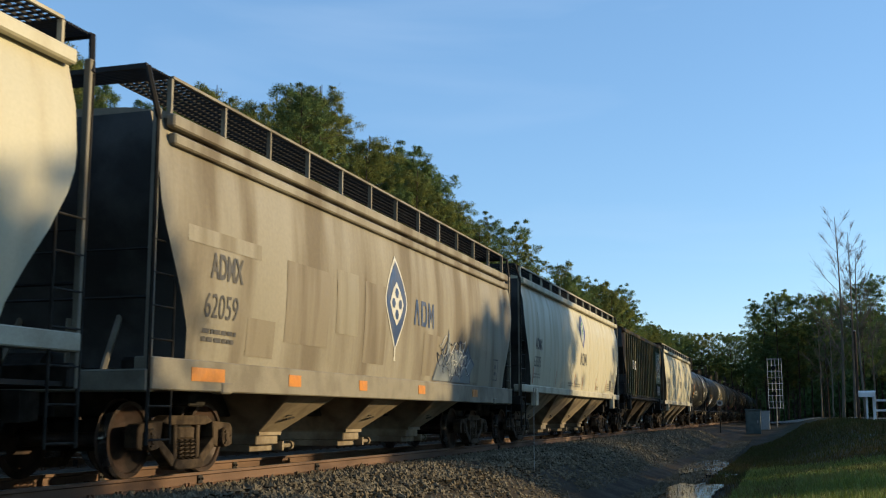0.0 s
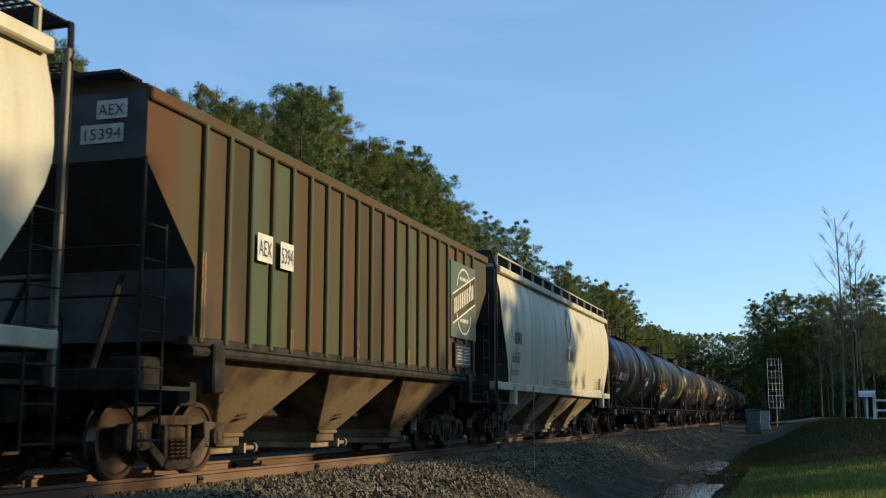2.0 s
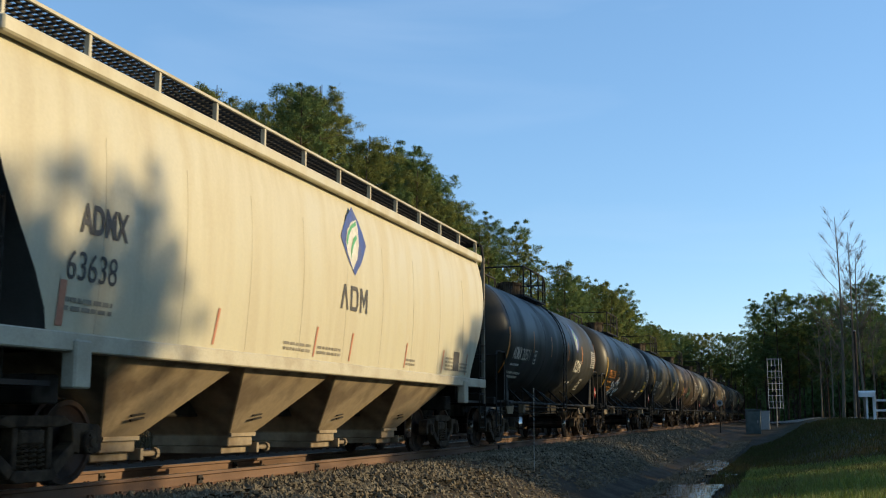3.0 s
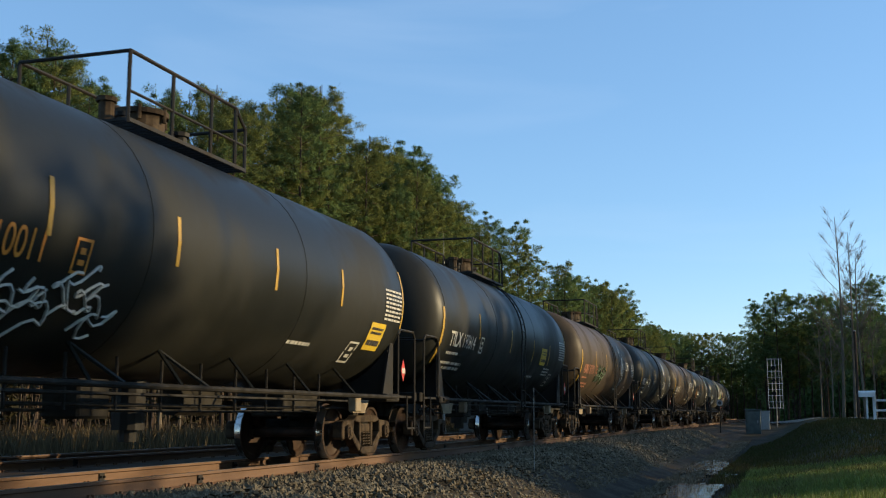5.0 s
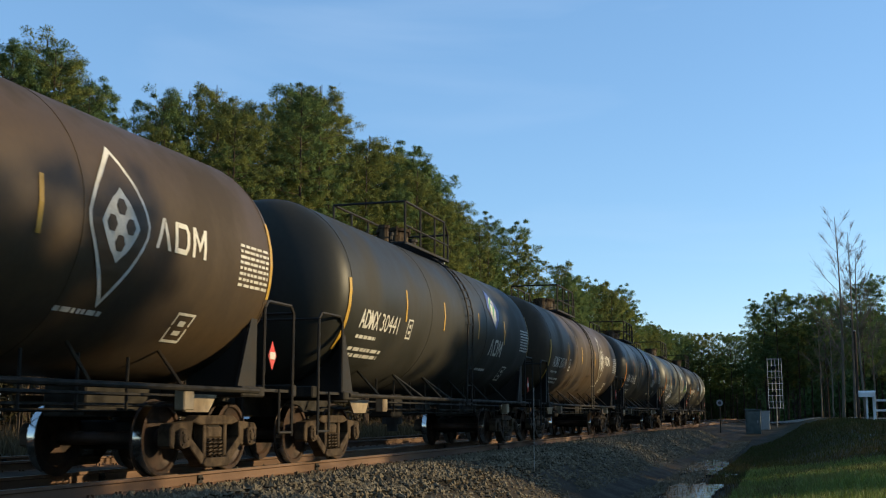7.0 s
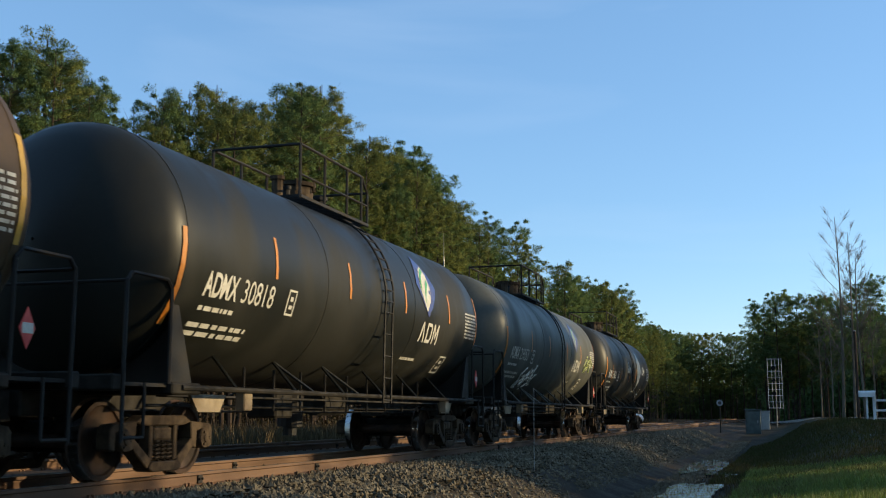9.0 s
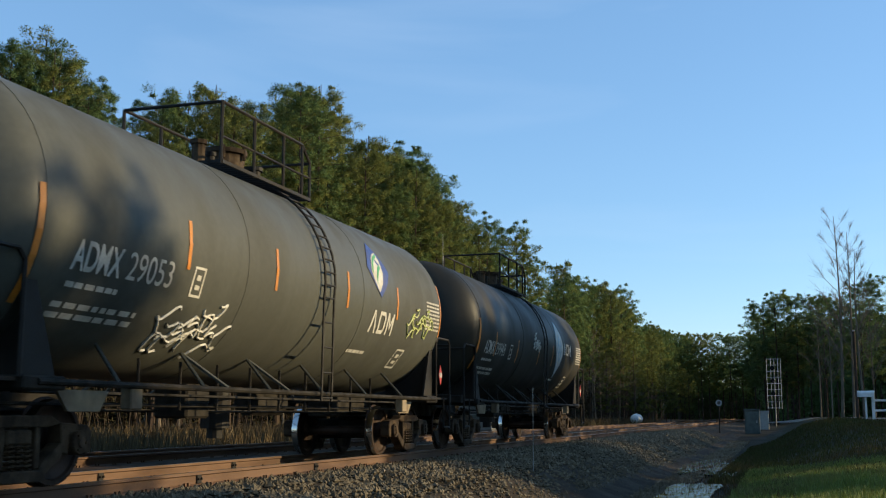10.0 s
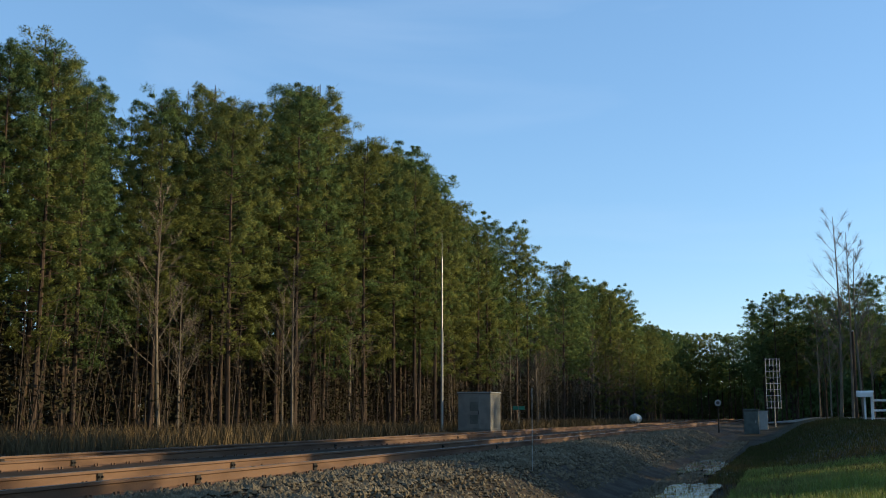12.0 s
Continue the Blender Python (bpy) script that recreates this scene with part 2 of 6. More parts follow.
def box(bm, x0, x1, y0, y1, z0, z1, bevel=0.0, mi=0):
    vs = [bm.verts.new((x, y, z)) for x in (x0, x1) for y in (y0, y1) for z in (z0, z1)]
    fs = [bm.faces.new([vs[i] for i in f]) for f in ((0, 1, 3, 2), (4, 6, 7, 5), (0, 4, 5, 1), (2, 3, 7, 6), (0, 2, 6, 4), (1, 5, 7, 3))]
    for f in fs:
        f.material_index = mi
    if bevel:
        bmesh.ops.bevel(bm, geom=list({e for f in fs for e in f.edges}), offset=bevel, segments=1, affect='EDGES')
    return bm


def tube(bm, p, q, r, seg=8, r2=None, caps=True, mi=0):
    p, q = Vector(p), Vector(q)
    r2 = r if r2 is None else r2
    d = (q - p).normalized()
    a = d.orthogonal().normalized()
    b = d.cross(a)
    rings = []
    for c, rr in ((p, r), (q, r2)):
        rings.append([bm.verts.new(c + (a * math.cos(k * math.tau / seg) + b * math.sin(k * math.tau / seg)) * rr) for k in range(seg)])
    for k in range(seg):
        bm.faces.new((rings[0][k], rings[0][(k + 1) % seg], rings[1][(k + 1) % seg], rings[1][k])).material_index = mi
    if caps:
        bm.faces.new(rings[0][::-1]).material_index = mi
        bm.faces.new(rings[1]).material_index = mi
    return bm


def pipe(bm, pts, r, seg=6):
    for p, q in zip(pts, pts[1:]):
        tube(bm, p, q, r, seg)
    return bm


def prism(bm, outline, x0, x1, mi=0):
    """A (y, z) outline carried from x0 to x1."""
    a = [bm.verts.new((x0, y, z)) for y, z in outline]
    b = [bm.verts.new((x1, y, z)) for y, z in outline]
    bm.faces.new(a).material_index = mi
    bm.faces.new(b[::-1]).material_index = mi
    for i in range(len(a)):
        j = (i + 1) % len(a)
        bm.faces.new((a[j], a[i], b[i], b[j])).material_index = mi
    return bm


def lathe(bm, profile, seg=32, mi=None):
    """(radius, x) pairs turned about the x axis."""
    rings = [[bm.verts.new((x, r * math.cos(k * math.tau / seg), r * math.sin(k * math.tau / seg))) for k in range(seg)] for r, x in profile]
    for i, (u, v) in enumerate(zip(rings, rings[1:])):
        for k in range(seg):
            f = bm.faces.new((u[k], v[k], v[(k + 1) % seg], u[(k + 1) % seg]))
            f.material_index = mi[i] if mi else 0
    return bm


B = bmesh.new


def terrain(x, y):
    """Height of the ground."""
    def ramp(v, a, b):
        t = min(1, max(0, (v - a) / (b - a)))
        return t * t * (3 - 2 * t)
    far = ramp(y, 33, 60)
    z = -0.28
    ditch = -1.15 + 0.75 * ramp(y, 52, 110)
    z += (ditch - z) * ramp(x, 2.4, 4.6)
    right = -0.75 + 1.1 * far + 0.14 * ramp(y, 56, 68)
    z += (right - z) * ramp(x, 6.4, 11.0)
    z += 0.06 * noise.noise((x * 0.5, y * 0.5, 3)) * ramp(abs(x + 2.3), 5.5, 7) * (0.3 if 4 < x < 6.6 else 1)
    if x < -10:
        z += 0.6 * ramp(-x, 14, 40)
    return z


# ---- ground ----
def spread(lo, hi, dense_lo, dense_hi, step, far_steps):
    vals = list(np.arange(dense_lo, dense_hi + 1e-6, step))
    vals = [dense_lo - (dense_lo - lo) * (k / far_steps) ** 3 for k in range(far_steps, 0, -1)] + vals
    return vals + [dense_hi + (hi - dense_hi) * (k / far_steps) ** 3 for k in range(1, far_steps + 1)]


def build_ground():
    xs = spread(-2500, 2500, -12, 16, 0.5, 14)
    ys = spread(-2500, 3500, 0, 120, 1.0, 16)
    verts = [(x, y, terrain(x, y)) for y in ys for x in xs]
    nx = len(xs)
    faces, idx = [], []
    for j in range(len(ys) - 1):
        for i in range(nx - 1):
            faces.append((j * nx + i, j * nx + i + 1, (j + 1) * nx + i + 1, (j + 1) * nx + i))
            idx.append(1 if xs[i] > 6.8 + 0.5 * math.sin(ys[j] * 0.3) else 0)
    g = soup("ground", verts, faces, M["dirt"])
    g.data.materials.append(M["grassland"])
    g.data.polygons.foreach_set("material_index", idx)
    g.data.polygons.foreach_set("use_smooth", [True] * len(idx))
    tagged(g, "uneven leafy soil and rough grass beside the railway", "ground", kind="structure")
    # ballast bed with its shoulder
    prof = [(-8.3, -0.52), (-7.2, -0.22), (-6.2, -0.17), (-3.2, -0.17), (-1.5, -0.19), (1.25, -0.19), (1.9, -0.17), (2.4, -0.3), (3.1, -0.66), (3.8, -1.0), (4.7, -1.26)]
    ysb = list(np.arange(-60, 60, 1.5)) + list(np.arange(60, 420, 12))
    verts, faces = [], []
    for y in ysb:
        for k, (x, z) in enumerate(prof):
            dz = max(0, terrain(x, y) + 0.02 - z) if k > 7 else 0
            verts.append((x + 0.12 * noise.noise((y * 0.6, k, 0)), y, z + dz + 0.03 * noise.noise((x, y * 0.7, 5))))
    n = len(prof)
    for j in range(len(ysb) - 1):
        for i in range(n - 1):
            faces.append((j * n + i, j * n + i + 1, (j + 1) * n + i + 1, (j + 1) * n + i))
    b = soup("ballast_bed", verts, faces, M["ballast"])
    b.data.materials.append(M["rustbed"])
    b.data.polygons.foreach_set("material_index", [1 if i % (n - 1) in (2, 4) else 0 for i in range(len(faces))])
    tagged(b, "grey crushed stone ballast bed under two tracks", "ballast", kind="structure")
    # loose stones on the near shoulder
    rng = np.random.default_rng(4)
    ico = B()
    ov = [ico.verts.new(p) for p in ((1, 0, 0), (0, 1, 0), (-1, 0, 0), (0, -1, 0), (0, 0, 1), (0, 0, -1))]
    for k in range(4):
        ico.faces.new((ov[k], ov[(k + 1) % 4], ov[4]))
        ico.faces.new((ov[(k + 1) % 4], ov[k], ov[5]))
    ico.verts.index_update()
    iv = np.array([v.co[:] for v in ico.verts])
    itri = np.array([[v.index for v in f.verts] for f in ico.faces])
    ico.free()
    count = 42000
    px = np.array([p[0] for p in prof])
    pz = np.array([p[1] for p in prof])
    yy = 7 + 66 * rng.random(count) ** 1.6
    xx = np.where(rng.random(count) < 0.86, 1.0 + 4.6 * rng.random(count) ** 1.15, -2.2 + 3.2 * rng.random(count))
    zz = np.maximum(np.interp(xx, px, pz), np.array([terrain(a, b) for a, b in zip(xx, yy)]) + .01)
    size = (0.022 + 0.034 * rng.random(count)) * (1 + 0.5 * np.clip((yy - 22) / 20, 0, 1))
    sx = rng.uniform(0.7, 1.3, (count, 3)) * size[:, None]
    jit = rng.uniform(0.6, 1.35, (count, len(iv), 3))
    ang = rng.random(count) * math.tau
    v = iv[None] * jit * sx[:, None, :]
    c, s = np.cos(ang)[:, None], np.sin(ang)[:, None]
    vx, vy = v[..., 0] * c - v[..., 1] * s, v[..., 0] * s + v[..., 1] * c
    v = np.stack([vx + xx[:, None], vy + yy[:, None], v[..., 2] * 0.8 + zz[:, None] + size[:, None] * 0.35], -1)
    t = itri[None] + (np.arange(count) * len(iv))[:, None, None]
    st = soup("ballast_stones", v.reshape(-1, 3).tolist(), t.reshape(-1, 3).tolist(), M["stone"])
    tagged(st, "loose grey crushed stones on the track shoulder", "stones", kind="stuff")
    # gravel road on the far right
    verts, faces = [], []
    line = [(60, 50), (40, 54), (22, 59), (16, 65), (14.5, 78), (13, 96), (9.5, 125), (4, 150), (-4, 165)]
    for k, (x, y) in enumerate(line):
        a = Vector(line[max(0, k - 1)])
        q = Vector(line[min(len(line) - 1, k + 1)])
        nrm = (q - a).orthogonal().normalized() * 1.2
        for f in (-1, -0.5, 0, 0.5, 1):
            X, Y = x + nrm.x * f, y + nrm.y * f
            verts.append((X, Y, terrain(X, Y) + 0.03 + 0.04 * (1 - f * f)))
    for k in range(len(line) - 1):
        for i in range(4):
            faces.append((k * 5 + i, k * 5 + i + 1, k * 5 + i + 6, k * 5 + i + 5))
    r = soup("gravel_road", verts, faces, M["gravelroad"])
    tagged(r, "pale gravel service road past the ditch", "road", kind="structure")
    # puddles in the ditch
    for k, (cx, cy, rx, ry) in enumerate(((5.2, 42.0, 1.0, 4.6), (5.85, 27.5, 0.6, 4.5), (5.0, 54, 0.5, 2.0), (6.1, 36.5, .5, 1.6))):
        bm = B()
        zc = -1.065 if cy < 50 else terrain(cx, cy) + .05
        ring = []
        for i in range(96):
            a = i * math.tau / 96
            rr = 1 + 0.5 * noise.noise((math.cos(a) * 1.8, math.sin(a) * 1.8, k * 7)) + .1 * noise.noise((math.cos(a) * 6, math.sin(a) * 6, k + 2))
            ring.append(bm.verts.new((cx + rx * rr * math.cos(a), cy + ry * rr * math.sin(a), zc)))
        f = bm.faces.new(ring)
        res = bmesh.ops.extrude_face_region(bm, geom=[f])
        bmesh.ops.translate(bm, verts=[e for e in res["geom"] if isinstance(e, bmesh.types.BMVert)], vec=(0, 0, -0.2))
        bmesh.ops.recalc_face_normals(bm, faces=bm.faces)
        tagged(part("puddle", bm, M["water"]), "shallow muddy rain puddle reflecting the sky", "puddle", group="puddles in the ditch", kind="structure")


def rail_profile(w):
    h = [(0.036, 0.0), (0.038, -0.035), (0.010, -0.05), (0.009, -0.15), (0.07, -0.172), (0.075, -0.186)]
    return [(w + a, b) for a, b in h] + [(w - a, b) for a, b in h[::-1]]


def build_track(name, x, y0, y1, label):
    tr = new(name)
    tr.location = (x, 0, 0)
    tagged(tr, label, "track", group="parallel tracks", kind="structure")
    for w in (0.7535, -0.7535):
        bm = B()
        pr = rail_profile(w)
        a = [bm.verts.new((u, y0, z)) for u, z in pr]
        b = [bm.verts.new((u, y1, z)) for u, z in pr]
        for i in range(len(pr)):
            j = (i + 1) % len(pr)
            f = bm.faces.new((a[i], a[j], b[j], b[i]))
            f.material_index = 1 if i in (len(pr) - 1,) else 0
        bmesh.ops.recalc_face_normals(bm, faces=bm.faces)
        rl = part("rail", bm, [M["rail"], M["railtop"]], tr, "rust-brown steel rail")
        # joint bars
        for jy in (13.3, 17.1, 29.0, 41):
            bm = B()
            box(bm, w + 0.012, w + 0.032, jy - 0.06, jy + 0.06, -0.15, -0.03, 0.006)
            for k in (-0.035, 0.035):
                tube(bm, (w + 0.03, jy + k, -0.09), (w + 0.055, jy + k, -0.09), 0.016, 6)
            part("rail_anchor", bm, M["dark"], rl)
    tie_bm = B()
    box(tie_bm, -1.3, 1.3, -0.115, 0.115, -0.36, -0.19, 0.015)
    plates = tie_bm
    first = part("tie", plates, M["tie"], tr)
    pl = B()
    for w in (0.7535, -0.7535):
        box(pl, w - 0.17, w + 0.17, -0.09, 0.09, -0.192, -0.18)
        for sx in (-0.1, 0.1):
            box(pl, w + sx - 0.015, w + sx + 0.015, -0.055, -0.03, -0.18, -0.135)
            box(pl, w + sx - 0.015, w + sx + 0.015, 0.03, 0.055, -0.18, -0.135)
    pfirst = part("tie_plate", pl, M["rail"], first)
    rr = random.Random(3)
    k = 0
    y = 6.0
    while y < 150:
        if k == 0:
            ob = first
        else:
            ob = new("tie", first.data)
            ob.parent = tr
            p2 = new("tie_plate", pfirst.data)
            p2.parent = ob
        ob.location = (rr.uniform(-0.04, 0.04), y, rr.uniform(-0.012, 0.012))
        ob.rotation_euler = (0, 0, rr.uniform(-0.02, 0.02))
        k += 1
        y += 0.53 if y < 90 else 0.8
    return tr


# ---- rolling stock ----
def wheel_mesh():
    bm = B()
    prof = [(0.0, 0.10), (0.09, 0.10), (0.11, 0.08), (0.13, 0.03), (0.30, 0.00), (0.385, 0.035), (0.40, 0.062), (0.452, 0.062),
            (0.457, 0.04), (0.462, -0.055), (0.487, -0.07), (0.485, -0.085), (0.45, -0.09), (0.40, -0.088), (0.36, -0.05), (0.13, -0.05), (0.11, -0.1), (0.0, -0.1)]
    mi = [0] * 17
    mi[7] = mi[8] = 1
    lathe(bm, prof, 28, mi)
    return bm


class Shared:
    meshes = {}


def shared(name, maker, mats, parent, smooth=False, label=""):
    """One mesh built once, used by alike parts."""
    if name not in Shared.meshes:
        ob = part(name.split(":")[0], maker(), mats, parent, label, smooth)
        Shared.meshes[name] = ob.data
        return ob
    ob = new(name.split(":")[0], Shared.meshes[name])
    ob.parent = parent
    if label:
        ob["label"] = label
    return ob


def axle_mesh():
    bm = B()
    lathe(bm, [(0.0, -1.09), (0.075, -1.09), (0.075, -0.86), (0.10, -0.82), (0.085, -0.4), (0.085, 0.4), (0.10, 0.82), (0.075, 0.86), (0.075, 1.09), (0.0, 1.09)], 16)
    return bm


def side_frame_mesh():
    bm = B()
    x0, x1 = -0.09, 0.09
    prism(bm, [(-0.62, 0.66), (-0.45, 0.74), (0.45, 0.74), (0.62, 0.66), (0.42, 0.62), (-0.42, 0.62)], x0, x1)          # top chord
    for s in (-1, 1):
        prism(bm, [(s * 0.60, 0.67), (s * 1.08, 0.64), (s * 1.14, 0.58), (s * 1.14, 0.36), (s * 1.03, 0.33), (s * 1.02, 0.55), (s * 0.76, 0.55), (s * 0.75, 0.33), (s * 0.64, 0.36)][::s], x0, x1)
        prism(bm, [(s * 0.66, 0.48), (s * 0.66, 0.34), (s * 0.36, 0.12), (s * 0.26, 0.14), (s * 0.30, 0.24)][::s], x0, x1)    # diagonal
        prism(bm, [(s * 0.23, 0.64), (s * 0.31, 0.64), (s * 0.31, 0.22), (s * 0.23, 0.2)][::s], x0 + 0.015, x1 - 0.015)      # column
    prism(bm, [(-0.36, 0.12), (-0.28, 0.08), (0.28, 0.08), (0.36, 0.12), (0.30, 0.20), (-0.30, 0.20)], x0 - 0.03, x1 + 0.03)
    box(bm, x0 + 0.02, x1 - 0.02, -0.2, 0.2, 0.44, 0.60, 0.02)                                                            # bolster end
    bmesh.ops.recalc_face_normals(bm, faces=bm.faces)
    bmesh.ops.bevel(bm, geom=[e for e in bm.edges if e.calc_length() > 0.03], offset=0.012, segments=1, affect='EDGES')
    return bm


def spring_mesh():
    bm = B()
    for cy in (-0.13, 0.0, 0.13):
        for cx in (0.035,):
            pts = []
            turns = 5
            for i in range(turns * 8 + 1):
                a = i * math.tau / 8
                pts.append(Vector((cx + 0.055 * math.cos(a), cy + 0.055 * math.sin(a), 0.2 + 0.24 * i / (turns * 8))))
            for p, q in zip(pts, pts[1:]):
                tube(bm, p, q, 0.014, 5, caps=False)
    return bm


def cap_mesh():
    bm = B()
    lathe(bm, [(0.0, 0.06), (0.05, 0.06), (0.06, 0.045), (0.12, 0.04), (0.13, 0.02), (0.13, -0.1), (0.0, -0.1)], 18)
    for k in range(3):
        a = k * math.tau / 3
        tube(bm, (0.04, 0.085 * math.cos(a), 0.085 * math.sin(a)), (0.058, 0.085 * math.cos(a), 0.085 * math.sin(a)), 0.02, 6)
    return bm


def bolster_mesh():
    bm = B()
    box(bm, -1.05, 1.05, -0.17, 0.17, 0.46, 0.68, 0.03)
    box(bm, -0.35, 0.35, -0.22, 0.22, 0.66, 0.82, 0.03)
    for s in (-1, 1):                   # brake beams
        box(bm, -0.8, 0.8, s * 0.40 - 0.05, s * 0.40 + 0.05, 0.30, 0.38, 0.02)
    return bm


WHEELSETS = []


def add_truck(car, y):
    shared("truck_bolster", bolster_mesh, M["under"], car).location = (0, y, 0)
    for s in (-1, 1):
        sf = shared("side_frame", side_frame_mesh, M["truck"], car, label="dust-coated cast steel side frame")
        sf.location = (s * 1.0, y, 0)
        sp = shared("spring_nest", spring_mesh, M["truck"], sf)
        sp.location = (0.0 if s > 0 else -0.07, 0, 0)
        for dy in (-0.89, 0.89):
            c = shared("bearing_cap", cap_mesh, M["truck"], sf)
            c.location = (s * 0.1, dy, 0.457)
            c.rotation_euler = (0, 0, 0 if s > 0 else math.pi)
    for dy in (-0.89, 0.89):
        ax = shared("axle", axle_mesh, M["wheel"], car, True)
        ax.location = (0, y + dy, 0.457)
        WHEELSETS.append((ax, y + dy))
        for s in (-1, 1):
            w = shared("wheel", wheel_mesh, [M["wheel"], M["tread"]], ax, True, "rusty steel wheel with polished tread")
            w.location = (s * 0.755, 0, 0)
            w.rotation_euler = (0, 0, 0 if s > 0 else math.pi)


def coupler_mesh():
    bm = B()
    box(bm, -0.11, 0.11, -0.5, 0.0, 0.72, 0.98, 0.03)
    prism(bm, [(-0.02, 0.68), (0.30, 0.66), (0.34, 1.02), (-0.02, 1.0)], -0.16, 0.10)
    prism(bm, [(0.10, 0.70), (0.36, 0.70), (0.36, 1.0), (0.10, 1.0)], 0.10, 0.19)
    return bm


def hose_mesh():
    bm = B()
    pts = [Vector((0.28, -0.1 + 0.11 * k, 0.75 - 0.42 * math.sin(k / 6 * math.pi * 0.55))) for k in range(7)]
    return pipe(bm, pts, 0.025, 6)


def add_ends(car, hl):
    for s in (-1, 1):
        for nm, mk in (("coupler", coupler_mesh), ("brake_hose", hose_mesh)):
            c = shared(nm, mk, M["under"], car)
            c.location = (0, s * (hl - 0.02), 0)
            c.rotation_euler = (0, 0, 0 if s > 0 else math.pi)


# lettering on a flat side (x = const) or round a tank
def letters(car, body, y, z, height, mat, surf, name="lettering", width=None, bold=0.0):
    cu = bpy.data.curves.new("lettering", 'FONT')
    cu.body, cu.size, cu.align_x, cu.offset = body, height / 0.70, 'CENTER', bold
    tmp = new("lettering_source", cu)
    me = bpy.data.meshes.new_from_object(tmp.evaluated_get(bpy.context.evaluated_depsgraph_get()))
    bpy.data.objects.remove(tmp)
    xs = [v.co.x for v in me.vertices]
    k = width / (max(xs) - min(xs)) if width else 1.0
    for v in me.vertices:
        v.co = surf(y + v.co.x * k, z + v.co.y)
    me.materials.clear()
    me.materials.append(mat)
    ob = new(name, me)
    ob.parent = car
    return ob


def patch(name, car, outline, mat, surf, lift=0.0, cut=0.25):
    """A thin painted shape of (y, z) corners laid on the surface."""
    bm = B()
    f = bm.faces.new([bm.verts.new((0, y, z)) for y, z in outline])
    if cut:
        for axis in (1, 2):
            vals = [p[axis - 1] for p in outline]
            for k in range(int(min(vals) / cut), int(max(vals) / cut) + 2):
                no = (0, 1, 0) if axis == 1 else (0, 0, 1)
                co = (0, k * cut, 0) if axis == 1 else (0, 0, k * cut)
                if axis == 2:
                    bmesh.ops.bisect_plane(bm, geom=bm.verts[:] + bm.edges[:] + bm.faces[:], plane_co=co, plane_no=no)
    for v in bm.verts:
        v.co = surf(v.co.y, v.co.z, lift)
    bmesh.ops.recalc_face_normals(bm, faces=bm.faces)
    return part(name, bm, mat, car)


def bars(car, y, z, w, h, rows, mat, surf, name="small_print", seed=1, gap=0.45):
    """Unreadable small print as plain bars."""
    rr = random.Random(seed)
    bm = B()
    rh = h / rows
    for i in range(rows):
        z1 = z + h - i * rh
        z0 = z1 - rh * (1 - gap)
        u = y
        while u < y + w - 0.02:
            ln = rr.uniform(0.06, 0.2) * w
            u1 = min(y + w, u + ln)
            bm.faces.new([bm.verts.new(surf(a, b)) for a, b in ((u, z0), (u1, z0), (u1, z1), (u, z1))])
            u = u1 + rr.uniform(0.02, 0.05) * w
    return tagged(part(name, bm, mat, car), kind="stuff")


def frame_patch(car, y, z, w, h, mat, surf, name="stencil_frame", t=0.03):
    for a, b, c, d in ((y, z, w, t), (y, z + h - t, w, t), (y, z + t, t, h - 2 * t), (y + w - t, z + t, t, h - 2 * t), (y + w * .3, z + h * .25, w * .4, h * .15), (y + w * .3, z + h * .55, w * .35, h * .18)):
        patch(name, car, [(a, b), (a + c, b), (a + c, b + d), (a, b + d)], mat, surf, 0, 0)


def rhomb(cy, cz, w, h, n=8, lean=0.0, bow=0.22):
    """A four-pointed emblem outline with softly bowed sides."""
    pts = []
    for q in range(4):
        a = [(0, h), (w, 0), (0, -h), (-w, 0)][q]
        b = [(w, 0), (0, -h), (-w, 0), (0, h)][q]
        for i in range(n):
            t = i / n
            u, v = a[0] + (b[0] - a[0]) * t, a[1] + (b[1] - a[1]) * t
            k = 1 + bow * math.sin(math.pi * t) * (1 if abs(v) < 0.75 * h else 0.6)
            pts.append((cy + u * k + lean * v, cz + v * k))
    return pts


def leaf_outline(cy, cz, w, h, n=14):
    """An upright leaf: full in the middle, drawn out at both tips."""
    side = [(w * ((1 - v ** 1.6) if v > 0 else (1 - abs(v)) ** 1.15 * (1 + .45 * abs(v))), h * v) for v in np.linspace(1, -1, n)]
    return [(cy + a, cz + b) for a, b in side] + [(cy - a, cz + b) for a, b in side[-2:0:-1]]


def disc(cy, cz, r, n=12, ry=None):
    return [(cy + r * math.cos(-k * math.tau / n), cz + (ry or r) * math.sin(-k * math.tau / n)) for k in range(n)]


def leaf_emblem(car, y, z, w, h, surf):
    """A blue four-pointed field with a white leaf and green veins."""
    def shape(name, pts, mat, lift):
        patch(name, car, [(y + w * a, z + h * b) for a, b in pts], mat, surf, lift)
    patch("emblem_field", car, rhomb(y, z, w * 1.04, h * 1.06, 8, 0, .10), M["blue"], surf)
    shape("emblem_leaf", [(.27, .70), (.40, .40), (.38, -.08), (.20, -.52), (-.17, -.90), (-.56, -.48), (-.70, -.12), (-.52, .25), (-.18, .54)], M["white"], .004)
    shape("emblem_stem", [(.25, .64), (.22, .50), (-.14, .36), (-.42, .10), (-.58, -.22), (-.66, -.10), (-.50, .18), (-.20, .46)], M["green"], .008)
    shape("emblem_vein", [(.20, .22), (.24, .10), (-.04, -.12), (-.26, -.42), (-.36, -.66), (-.30, -.28), (-.08, .06)], M["green"], .008)


